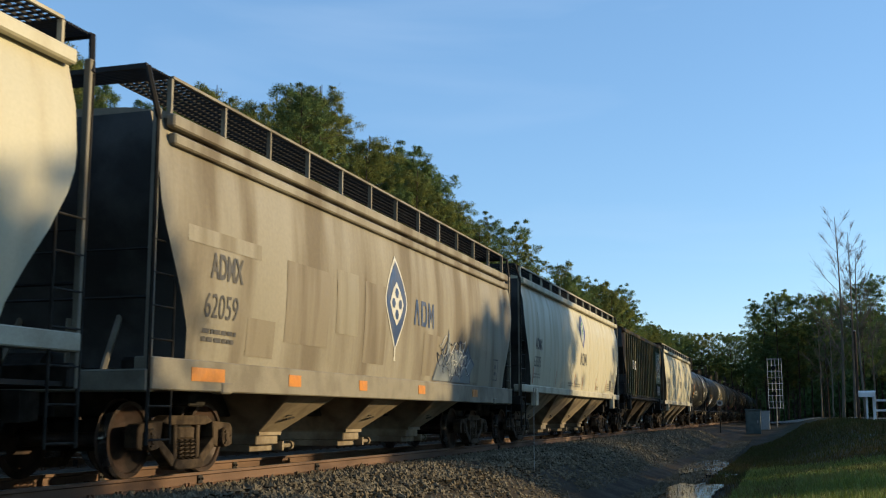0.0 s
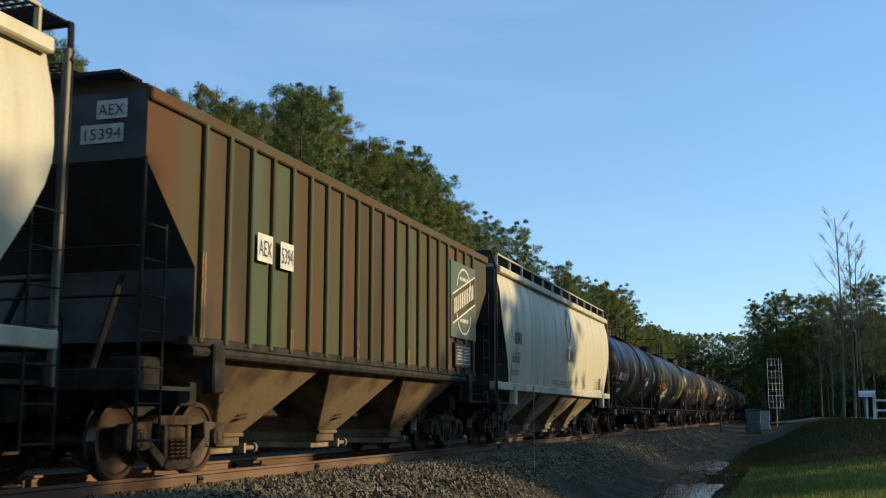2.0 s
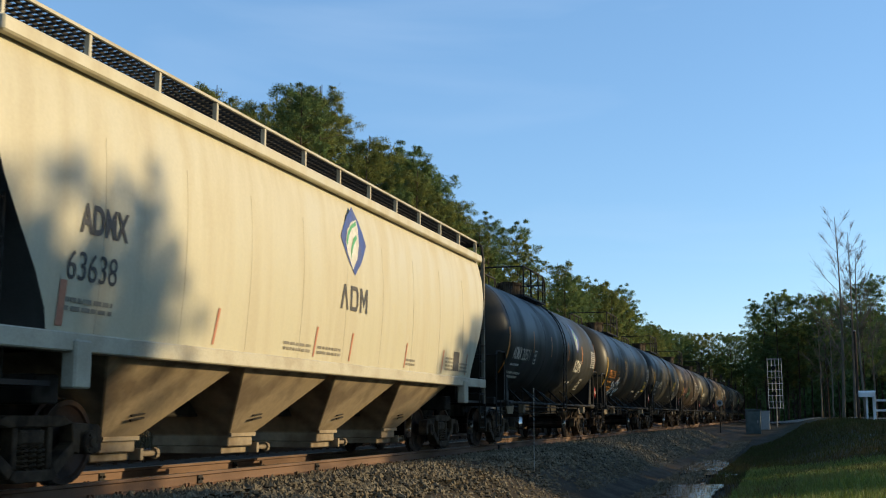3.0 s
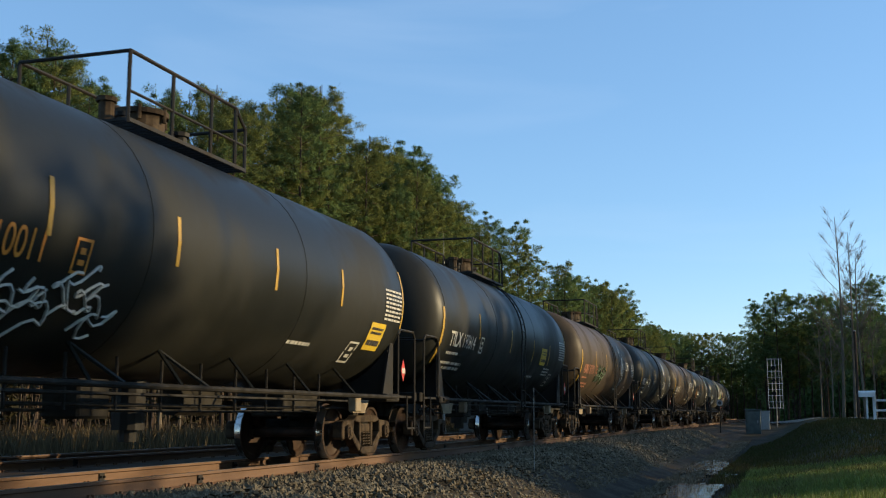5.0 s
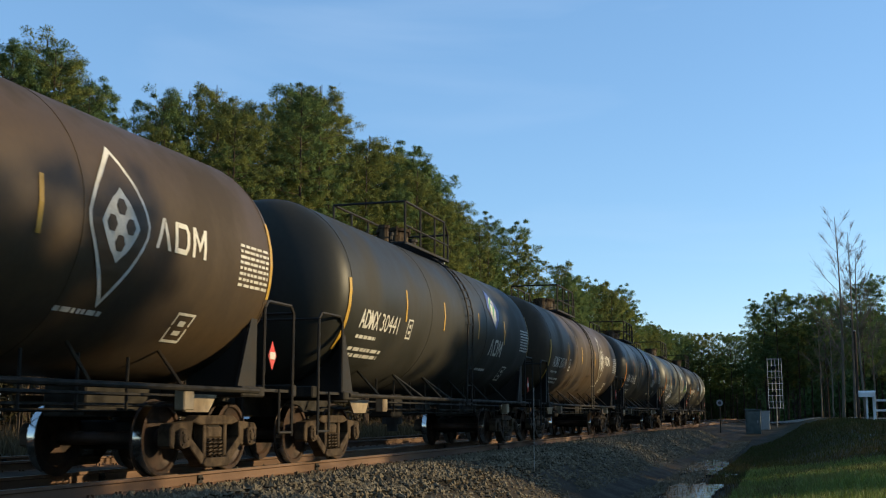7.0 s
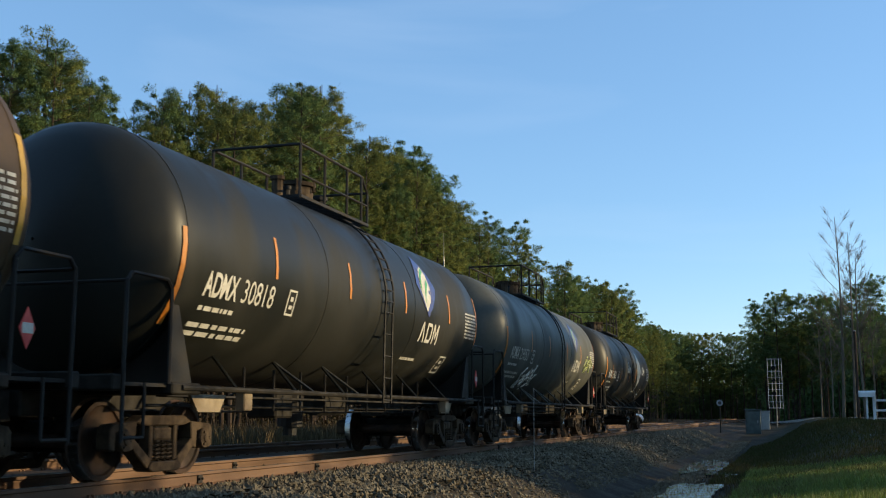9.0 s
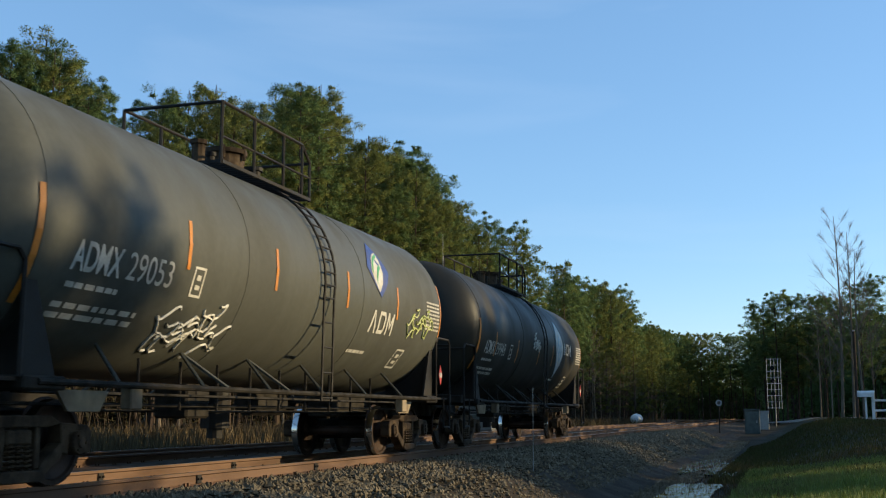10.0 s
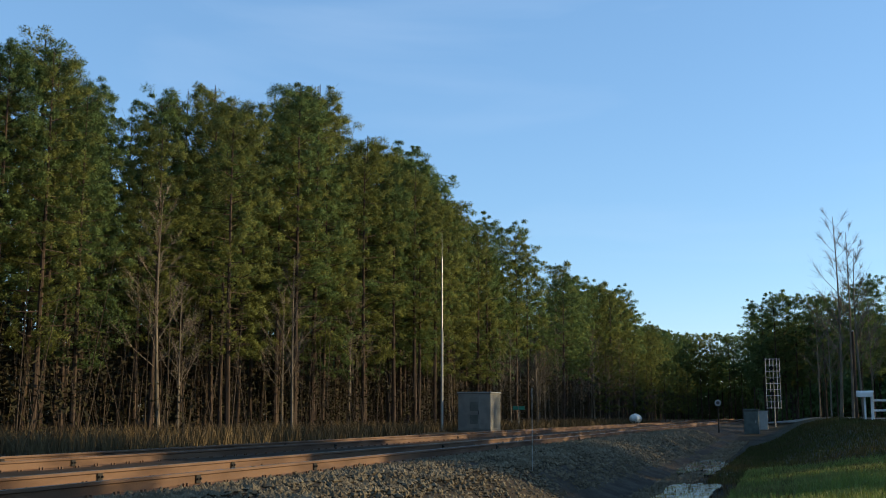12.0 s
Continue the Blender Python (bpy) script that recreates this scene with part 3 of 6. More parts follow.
def word_block(car, y, z, w, h, mat, surf, n=3):
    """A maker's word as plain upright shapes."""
    step = w / n
    for k in range(n):
        a, b, t = y + k * step, y + k * step + step * 0.8, h * 0.17
        if k == 0:
            patch("wordmark_shape", car, [(a, z), (a + t, z), ((a + b) / 2 + t / 2, z + h), ((a + b) / 2 - t / 2, z + h)], mat, surf)
            patch("wordmark_shape", car, [(b - t, z), (b, z), ((a + b) / 2 + t / 2, z + h), ((a + b) / 2 + t * 0.1, z + h * .7)], mat, surf)
        elif k == 1:
            patch("wordmark_shape", car, [(a, z), (a + t, z), (a + t, z + h), (a, z + h)], mat, surf)
            patch("wordmark_shape", car, [(a + t, z), (b - t, z), (b, z + h * .25), (b, z + h * .75), (b - t, z + h), (a + t, z + h), (a + t, z + h - t), (b - 1.4 * t, z + h - t), (b - t, z + h * .7), (b - t, z + h * .3), (b - 1.4 * t, z + t), (a + t, z + t)], mat, surf)
        else:
            patch("wordmark_shape", car, [(a, z), (a + t, z), (a + t, z + h), (a, z + h)], mat, surf)
            patch("wordmark_shape", car, [(b - t, z), (b, z), (b, z + h), (b - t, z + h)], mat, surf)
            patch("wordmark_shape", car, [(a + t, z + h), (a + t, z + h * .7), ((a + b) / 2, z + h * .2), (b - t, z + h * .7), (b - t, z + h), ((a + b) / 2, z + h * .5)], mat, surf)


def diamond_emblem(car, y, z, w, h, surf, field, edge, tail=0.0, spots=True):
    patch("emblem_edge", car, leaf_outline(y, z, w * 1.16, h * 1.12), edge, surf)
    patch("emblem_field", car, leaf_outline(y, z, w * 1.06, h * 1.0), field, surf, 0.004)
    patch("emblem_core", car, rhomb(y, z, w * .70, h * .52, 8, 0, .12), edge, surf, 0.008)
    if spots:
        for dy, dz in ((0, 0.25 * h), (0, -0.25 * h), (-.34 * w, 0), (.34 * w, 0)):
            patch("emblem_spot", car, disc(y + dy, z + dz, w * .19, 6, ry=h * .125), field, surf, 0.012)
    if tail:
        patch("emblem_tail", car, [(y - .02, z - h), (y + .02, z - h), (y + 0.06, z - h - tail), (y - 0.02, z - h - tail)], edge, surf, 0.0)


def hopper_body(bm, hl, a_top, a_bot, z0, z_top, half, bulge, levels):
    """The covered hopper's body: sides bowed in section, ends cut back below the knee."""
    rings = []
    for z, f in levels:
        ye = hl - (a_bot + (a_top - a_bot) * f)
        t = (z - z0) / (z_top - z0)
        x = half + bulge * math.sin(math.pi * min(1, t * 1.08)) - (0.10 * max(0, t - .85) / .15 if bulge else 0)
        ring = []
        for s in (1, -1):
            for k in range(13):
                ring.append(bm.verts.new((s * x, s * (-ye + 2 * ye * k / 12), z)))
        rings.append(ring)
    n = len(rings[0])
    for u, v in zip(rings, rings[1:]):
        for k in range(n):
            bm.faces.new((u[k], u[(k + 1) % n], v[(k + 1) % n], v[k]))
    bm.faces.new(rings[-1])
    bm.faces.new(rings[0][::-1])


def chute_mesh(tl, bl, tw, bw, z1, z0):
    bm = B()
    def ring(l, w, z, off=0):
        return [bm.verts.new((sx * w, sy * l + off, z)) for sx, sy in ((-1, -1), (1, -1), (1, 1), (-1, 1))]
    r = [ring(tl, tw, z1), ring(bl, bw, z0), ring(bl * 1.02, bw, z0 - 0.16)]
    for u, v in zip(r, r[1:]):
        for k in range(4):
            bm.faces.new((u[k], u[(k + 1) % 4], v[(k + 1) % 4], v[k]))
    bm.faces.new(r[0])
    bm.faces.new(r[-1][::-1])
    bmesh.ops.recalc_face_normals(bm, faces=bm.faces)
    bmesh.ops.bevel(bm, geom=bm.edges[:], offset=0.015, segments=1, affect='EDGES')
    for s in (1, -1):
        box(bm, s * (bw + .02), s * (bw + .05), -bl * 1.05, bl * 1.05, z0 - .02, z0 + .03)
    return bm


def gate_mesh():
    bm = B()
    box(bm, -0.62, 0.62, -0.5, 0.5, 0.20, 0.30, 0.01)
    for s in (-1, 1):
        tube(bm, (s * 0.72, 0.55, 0.27), (s * 0.72, 1.05, 0.27), 0.035, 8)
        tube(bm, (s * 0.72, 1.0, 0.27), (s * 0.72, 1.08, 0.27), 0.07, 8)
        box(bm, s * .6, s * .8, 0.50, 0.58, 0.2, 0.34)
    return bm


def louvre_mesh():
    bm = B()
    for k in range(4):
        tube(bm, (0, -0.16 + .02 * k, 0.02 + 0.055 * k), (0, 0.12 + .02 * k, 0.05 + 0.055 * k), 0.016, 5)
    return bm


def ladder(bm, x, y0, y1, z0, z_a, z_b, rungs, r=0.022):
    """Two uprights (to z_a and z_b) and their rungs."""
    tube(bm, (x, y0, z0), (x, y0, z_a), r * 1.3, 6)
    tube(bm, (x, y1, z0), (x, y1, z_b), r, 6)
    top = min(z_a, z_b) - .1
    for k in range(rungs):
        z = z0 + .05 + (top - z0) * k / (rungs - 1)
        tube(bm, (x, y0, z), (x, y1, z), r * .8, 6)


def grating_mesh(l, x0, x1, z, pitch=0.11):
    bm = B()
    n = int(2 * l / pitch)
    for k in range(n + 1):
        y = -l + 2 * l * k / n
        box(bm, x0, x1, y - .008, y + .008, z - .03, z)
    for k in range(7):
        x = x0 + (x1 - x0) * k / 6
        box(bm, x - .008, x + .008, -l, l, z - .034, z - .004)
    return bm


def hopper_car(front, rear, style, label):
    """A covered hopper between its end sills; y runs backwards along the train."""
    length = rear - front
    hl = length / 2
    car = new("hopper_car")
    car["s"] = (front + rear) / 2
    paint = {"cream": M["cream"], "tan": M["tan"], "ribbed": M["boxgreen"]}[style]
    ribbed = style == "ribbed"
    half = 1.52 if ribbed else 1.53
    bulge = 0.0 if ribbed else 0.09
    z_top = {"cream": 4.36, "tan": 4.2, "ribbed": 4.4}[style]
    z0 = {"cream": 1.48, "tan": 1.3, "ribbed": 1.62}[style]
    zs = {"cream": 1.36, "tan": 1.02, "ribbed": 1.5}[style]       # underside of the side sill
    bm = B()
    if ribbed:
        hopper_body(bm, hl, 0.10, 1.25, z0, z_top, half, 0.0, [(z0, 0), (2.5, 0), (3.05, .5), (3.6, 1), (z_top, 1)])
    else:
        hopper_body(bm, hl, 0.30 if style == "cream" else .08, 1.25 if style == "cream" else .85, z0, z_top, half, bulge,
                    [(z0, 0), (1.75, .08), (2.1, .3), (2.5, .6), (2.9, .86), (3.15, .97), (3.35, 1), (3.8, 1), (z_top - .2, 1), (z_top, 1)])
    bmesh.ops.recalc_face_normals(bm, faces=bm.faces)
    bm.normal_update()
    for f in bm.faces:                        # grimy end sheets, with their shade put into the dark colour
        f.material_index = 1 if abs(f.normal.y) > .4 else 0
    part("body", bm, [paint, M["endshade"]], car, smooth=not ribbed)

    def surf(y, z, lift=0.0):
        t = (z - z0) / (z_top - z0)
        x = half + bulge * math.sin(math.pi * min(1, t * 1.08)) + 0.008 + lift
        return Vector((x + (0.05 if ribbed else 0.0), y, z))

    # roof
    bm = B()
    prof = [(-1.56, z_top - .02), (-1.5, z_top + .06), (-.9, z_top + .16), (0, z_top + .2), (.9, z_top + .16), (1.5, z_top + .06), (1.56, z_top - .02)]
    ra = [bm.verts.new((x, -hl + (.1 if ribbed else .36), z)) for x, z in prof]
    rb = [bm.verts.new((x, hl - (.1 if ribbed else .36), z)) for x, z in prof]
    for k in range(len(prof)):
        j = (k + 1) % len(prof)
        bm.faces.new((ra[k], ra[j], rb[j], rb[k]))
    bm.faces.new(ra)
    bm.faces.new(rb[::-1])
    bmesh.ops.recalc_face_normals(bm, faces=bm.faces)
    part("roof", bm, paint, car)
    for s in (-1, 1):                         # top side rails
        bm = B()
        x = s * (half + 0.06)
        box(bm, min(x, x - s * .12), max(x, x - s * .12), -hl + (.1 if ribbed else .34), hl - (.1 if ribbed else .34), z_top - .13, z_top + .03, .02)
        if style == "tan":
            box(bm, min(x + s * .012, x - s * .1), max(x + s * .012, x - s * .1), -hl + .36, hl - .36, z_top - .34, z_top - .2, .02)
        part("top_chord", bm, paint, car)
    # side sills and centre sill
    trim = {"tan": M["sill"], "cream": M["creamtrim"], "ribbed": M["under"]}[style]
    for s in (-1, 1):
        bm = B()
        d0, d1 = (1.02, 1.39) if style == "tan" else (1.36, 1.55)
        x0, x1 = sorted((s * 1.36, s * (1.60 if style == "tan" else 1.585)))
        if not ribbed:
            box(bm, x0, x1, -hl + .05, hl - .05, d0, d1, .015)
        else:
            tube(bm, (s * 1.5, -hl + 1.2, 1.5), (s * 1.5, hl - 1.2, 1.5), 0.07, 8)
            box(bm, x0, x1 - .03, -hl + 1.1, hl - 1.1, 1.56, 1.67, .015)
        part("side_sill", bm, trim, car)
        for e in (-1, 1):
            bm = B()
            y = e * (hl - 1.75)
            box(bm, min(s * 1.45, s * 1.62), max(s * 1.45, s * 1.62), y - .14, y + .14, 1.0, d0 + .12 if not ribbed else 1.6, .02)
            part("jacking_pad", bm, trim, car)
    for s in (-1, 1):
        y = s * hl
        bm = B()
        box(bm, -1.56, 1.56, min(y, y - s * .2), max(y, y - s * .2), 1.0, 1.25, .02)
        part("end_sill", bm, M["sill"] if style == "tan" else M["under"], car)
        bm = B()
        box(bm, -1.2, 1.2, s * (hl - 1.75) - .2, s * (hl - 1.75) + .2, .85, 1.15, .02)
        part("body_bolster", bm, M["under"], car)
        bm = B()
        box(bm, -1.5, 1.5, min(s * (hl - .2), s * (hl - 1.4)), max(s * (hl - .2), s * (hl - 1.4)), 1.02, 1.07)
        part("end_platform", bm, M["dark"], car)
    bm = B()
    box(bm, -.3, .3, -hl + .1, hl - .1, .72, 1.1, .02)
    part("centre_sill", bm, M["under"], car)
    for s in (-1, 1):                         # brackets, end posts and brake gear on the end platforms
        bm = B()
        for x in (-.75, .75):
            tube(bm, (x, s * (hl - .3), 1.1), (x * .9, s * (hl - 1.0), 2.4), .04, 6)
        tube(bm, (0, s * (hl - .75), 1.1), (0, s * (hl - .75), 1.9), .05, 8)
        part("end_brace", bm, trim, car)
        bm = B()
        box(bm, .75, 1.2, s * (hl - .9) - .22, s * (hl - .9) + .22, 1.06, 1.42, .04)
        part("valve_box", bm, M["under"], car)
        bm = B()
        tube(bm, (-1.1, s * (hl - .8), 1.3), (-.3, s * (hl - .8), 1.3), .2, 12)
        part("brake_reservoir", bm, M["under"], car)
        # side ladders and end ladders
        for sx in (-1, 1):
            bm = B()
            ladder(bm, sx * 1.56, s * (hl - .04), s * (hl - .52), .42, z_top if not ribbed else 3.6, 2.75 if not ribbed else 2.9, 7, .017)
            part("ladder", bm, M["under"], car)
            if not ribbed:
                bm = B()
                x0, x1 = sorted((sx * 1.49, sx * 1.57))
                y0, y1 = sorted((s * (hl - .03), s * (hl - .10)))
                box(bm, x0, x1, y0, y1, 1.0, z_top + .02, .01)
                part("corner_post", bm, M["sill"], car)
        bm = B()
        for k in range(7):
            z = 1.5 + .4 * k
            tube(bm, (-1.4, s * (hl - .3), z), (-.9, s * (hl - .3), z), .014, 5)
        for k in range(2):
            tube(bm, (-1.4 + .5 * k, s * (hl - .3), 1.2), (-1.4 + .5 * k, s * (hl - .3), z_top), .018, 5)
        tube(bm, (-1.5, s * (hl - .06), 2.05), (1.5, s * (hl - .06), 2.05), .018, 5)
        tube(bm, (-1.5, s * (hl - .06), 2.6), (1.5, s * (hl - .06), 2.6), .014, 5)
        part("end_ladder", bm, M["dark"], car)
    # discharge chutes
    pockets = 3 if style != "cream" else 4
    span = length - {"tan": 6.4, "cream": 4.7, "ribbed": 4.2}[style]
    pitch = span / pockets
    for k in range(pockets):
        y = -span / 2 + pitch * (k + .5)
        nm = "discharge_chute:" + style
        tl = .9 if style == "tan" else pitch * .49
        c = shared(nm + str(round(length, 1)), lambda: chute_mesh(tl, .36, 1.46, .62, zs + .06, .46), M["rustchute" if ribbed else "chute"], car, label="dust-stained tan discharge chute")
        c.location = (0, y, 0)
        g = shared("outlet_gate", gate_mesh, M["chute"], c)
        g.scale = (.85, .8, 1)
        lv = shared("vibrator_bracket", louvre_mesh, M["under"], c)
        lv.location = (.62 + .84 * (.72 - .46) / (zs - .4) + .03, 0.0, .66)
    # running boards on the roof
    gl = hl - .45
    if not ribbed:
        zr = 4.71
        for s in (-1, 1):
            x0, x1 = sorted((s * .75, s * 1.45))
            g = shared("running_board:%d%.1f" % (s, length), lambda: grating_mesh(gl, x0, x1, zr), M["dark"], car, label="dark steel grating roof walkway")
        for s in (-1, 1):
            x0, x1 = sorted((s * 1.45, s * 1.49))
            bm = B()
            box(bm, x0, x1, -gl, gl, zr - .03, zr + .005)
            part("walkway_edge", bm, trim, car)
            posts = 12
            for k in range(posts + 1):
                y = -gl + 2 * gl * k / posts
                bm = B()
                box(bm, min(s * 1.42, s * 1.48), max(s * 1.42, s * 1.48), y - .022, y + .022, z_top, zr - .03)
                part("walkway_post", bm, trim, car)
        for s in (-1, 1):
            bm = B()
            for k in range(10):
                y = s * (hl - .42 + .05 * k)
                box(bm, -1.45, 1.45, y - .008, y + .008, zr - .03, zr)
            box(bm, -1.45, 1.45, s * (hl + .06) - .02, s * (hl + .06) + .02, zr - .05, zr + .01)
            tube(bm, (1.46, s * (hl + .06), zr - .02), (1.56, s * (hl - .06), z_top - .12), .035, 6)
            tube(bm, (-1.46, s * (hl + .06), zr - .02), (-1.56, s * (hl - .06), z_top - .12), .035, 6)
            tagged(part("end_walkway", bm, M["dark"], car), kind="stuff")
    else:
        g = shared("running_board:c", lambda: grating_mesh(gl + .4, -.4, .4, z_top + .4), M["dark"], car)
        for s in (-1, 1):
            bm = B()
            for k in range(8):
                y = s * (hl - .3 + .06 * k)
                box(bm, -.6, 1.3, y - .01, y + .01, z_top + .14, z_top + .18)
            tagged(part("end_walkway", bm, M["dark"], car), kind="stuff")
    for k in range(5):
        bm = B()
        y = -hl * .75 + hl * 1.5 * k / 4
        box(bm, -.45, .45, y - .9, y + .9, z_top + .14, z_top + .32, .04)
        part("roof_hatch", bm, paint, car)
    # ribs
    if ribbed:
        nr = 20
        for k in range(nr):
            y = -hl + 1.36 + (length - 2.72) * k / (nr - 1)
            for s in (-1, 1):
                bm = B()
                x0, x1 = sorted((s * 1.52, s * 1.585))
                box(bm, x0, x1, y - .045, y + .045, 1.6, z_top - .1, .015)
                part("rib", bm, M["ribgreen"], car)
            if k < nr - 1:
                dy = (length - 2.72) / (nr - 1)
                pm = ["panel_brown", "panel_red", "boxgreen", "boxgreen", "ribgreen", "panel_brown"][(k * 5 + k // 3) % 6]
                bm = B()
                box(bm, 1.521, 1.527, y + .06, y + dy - .06, 1.68, z_top - .16)
                part("side_panel", bm, M[pm], car)
            if k % 4 == 0 or k == nr - 1:
                patch("reflector_stripe", car, [(y - .04, 1.66), (y + .04, 1.66), (y + .04, 1.95 + (.75 if k in (0, nr - 1) else 0)), (y - .04, 1.95 + (.75 if k in (0, nr - 1) else 0))], M["orange"], surf, .006, 0)
    else:
        if style == "cream":                    # weld seams
            for k in range(9):
                y = -hl + 2 + (length - 4) * k / 8
                bm = B()
                for a, b in zip(np.linspace(1.56, z_top - .75, 12), np.linspace(1.56, z_top - .75, 12)[1:]):
                    tube(bm, surf(y, a, -.0105), surf(y, b, -.0105), .006, 4, caps=False)
                part("weld_seam", bm, M["weld"], car)
    add_truck(car, -(hl - 1.75))
    add_truck(car, hl - 1.75)
    add_ends(car, hl)
    tagged(car, label, "hopper car", group="freight train")
    return car, surf, hl


R_TANK, Z_TANK = 1.58, 2.76


def side_ladder(car, lx):
    """A rung ladder that hugs the shell."""
    bm = B()
    for dy in (-.19, .19):
        pts = [Vector((math.cos(a) * (R_TANK + .06), lx + dy, Z_TANK + math.sin(a) * (R_TANK + .06))) for a in np.linspace(1.1, -.15, 10)] + [Vector((1.6, lx + dy, .95))]
        pipe(bm, pts, .02, 5)
    for k in range(11):
        a = 1.05 - 1.2 * k / 10
        p = Vector((math.cos(a) * (R_TANK + .06), lx, Z_TANK + math.sin(a) * (R_TANK + .06)))
        tube(bm, p - Vector((0, .19, 0)), p + Vector((0, .19, 0)), .015, 5)
    for k in range(4):
        z = 1.0 + .38 * k
        tube(bm, (1.6, lx - .19, z), (1.6, lx + .19, z), .015, 5)
    part("side_ladder", bm, M["dark"], car)


def tank_car(front, rear, paint, label, stripe, stripes=(), ladder_at=None, tall_rail=True):
    """A tank car whose shell runs from front to rear stripe."""
    length = rear - front
    hl = length / 2
    car = new("tank_car")
    car["s"] = (front + rear) / 2
    bm = B()
    seg = 48
    prof = []
    hd = 0.78
    for k in range(9):
        a = k / 8 * math.pi / 2
        prof.append((max(.02, R_TANK * math.sin(a)), -hl - hd * math.cos(a)))
    for k in range(1, 10):
        prof.append((R_TANK, -hl + length * k / 10))
    for k in range(9):
        a = math.pi / 2 - k / 8 * math.pi / 2
        prof.append((max(.02, R_TANK * math.sin(a)), hl + hd * math.cos(a)))
    rings = [[bm.verts.new((r * math.cos(i * math.tau / seg), y, Z_TANK + r * math.sin(i * math.tau / seg))) for i in range(seg)] for r, y in prof]
    for u, v in zip(rings, rings[1:]):
        for i in range(seg):
            bm.faces.new((u[i], u[(i + 1) % seg], v[(i + 1) % seg], v[i]))
    bmesh.ops.recalc_face_normals(bm, faces=bm.faces)
    part("tank_shell", bm, paint, car, smooth=True)
    for y in (-hl, -hl * .33, hl * .33, hl):
        bm = B()
        for i in range(seg):
            a, b = i * math.tau / seg, (i + 1) * math.tau / seg
            r = R_TANK + .002
            tube(bm, (r * math.cos(a), y, Z_TANK + r * math.sin(a)), (r * math.cos(b), y, Z_TANK + r * math.sin(b)), .0045, 4, caps=False)
        part("weld_seam", bm, paint, car)

    def surf(y, z, lift=0.0):
        d = max(-.98, min(.98, (z - Z_TANK) / R_TANK))
        r = R_TANK + .009 + lift
        k = math.sqrt(1 - d * d)
        over = max(0, abs(y) - hl)
        f = math.sqrt(max(0.05, 1 - (over / .78) ** 2))
        return Vector((r * k * f, y, Z_TANK + r * d * f))

    patch("reflector_stripe", car, [(-hl - .10, 1.8), (-hl - .02, 1.8), (-hl - .02, 2.95), (-hl - .10, 2.95)], M[stripe], surf)
    patch("reflector_stripe", car, [(hl + .0, 2.3), (hl + .09, 2.3), (hl + .09, 3.35), (hl, 3.35)], M[stripe], surf)
    for y, zz in stripes:
        patch("reflector_stripe", car, [(y, zz), (y + .07, zz), (y + .07, zz + .58), (y, zz + .58)], M[stripe], surf)
    # stub sills, platforms, saddles
    ey = hl + 1.22
    for s in (-1, 1):
        bm = B()
        y0, y1 = sorted((s * (hl - 2.2), s * ey))
        box(bm, -.3, .3, y0, y1, .72, 1.16, .02)
        box(bm, -1.45, 1.45, min(s * ey, s * (ey - .2)), max(s * ey, s * (ey - .2)), 1.0, 1.18, .02)
        box(bm, -1.5, 1.5, min(s * (hl - .55), s * (hl + .1)), max(s * (hl - .55), s * (hl + .1)), .98, 1.12, .02)
        part("stub_sill", bm, M["under"], car)
        bm = B()
        box(bm, -1.42, 1.42, min(s * (hl + .1), s * (ey - .2)), max(s * (hl + .1), s * (ey - .2)), 1.06, 1.10)
        part("end_platform", bm, M["dark"], car)
        for sx in (-1, 1):
            bm = B()
            x = sx * 1.38
            prism(bm, [(s * (hl + .02), 1.1), (s * (hl + .02), 2.05), (s * (hl - .12), 2.1), (s * (hl - .5), 1.1)][::s], x - .02, x + .02)
            prism(bm, [(s * (hl - .18), 1.1), (s * (hl - .18), 1.9), (s * (hl - .22), 1.9), (s * (hl - .22), 1.1)][::s], sx * .5, x)
            bmesh.ops.recalc_face_normals(bm, faces=bm.faces)
            part("saddle_plate", bm, M["dark"], car)
            bm = B()
            pipe(bm, [(sx * 1.46, s * (hl + .12), 1.1), (sx * 1.46, s * (hl + .12), 2.2), (sx * 1.46, s * (hl + .22), 2.3), (sx * 1.46, s * (ey - .28), 2.3), (sx * 1.46, s * (ey - .18), 2.2), (sx * 1.46, s * (ey - .18), .45)], .024, 6)
            part("corner_handrail", bm, M["dark"], car)
            bm = B()
            pipe(bm, [(sx * 1.46, s * (ey - .2), .5), (sx * 1.46, s * (ey - .6), .5), (sx * 1.46, s * (ey - .6), 1.1)], .02, 6)
            part("sill_step", bm, M["dark"], car)
        bm = B()
        pipe(bm, [(-1.46, s * (ey - .18), 2.2), (1.46, s * (ey - .18), 2.2)], .02, 6)
        part("end_handrail", bm, M["dark"], car)
    for sx in (-1, 1):                        # long side handrail and its legs
        bm = B()
        tube(bm, (sx * 1.5, -hl + .1, 1.06), (sx * 1.5, hl - .1, 1.06), .035, 8)
        part("side_handrail", bm, M["under"], car)
        for k in range(6):
            y = -hl * .72 + hl * 1.44 * k / 5
            bm = B()
            w = .42 if k in (1, 2) else .0
            p0 = surf(y, 1.52)
            tube(bm, (sx * 1.5, y - .3, 1.08), (sx * p0.x, y, p0.z), .025, 5)
            if w:
                tube(bm, (sx * 1.5, y + .3, 1.08), (sx * p0.x, y, p0.z), .025, 5)
            part("handrail_bracket", bm, paint, car)
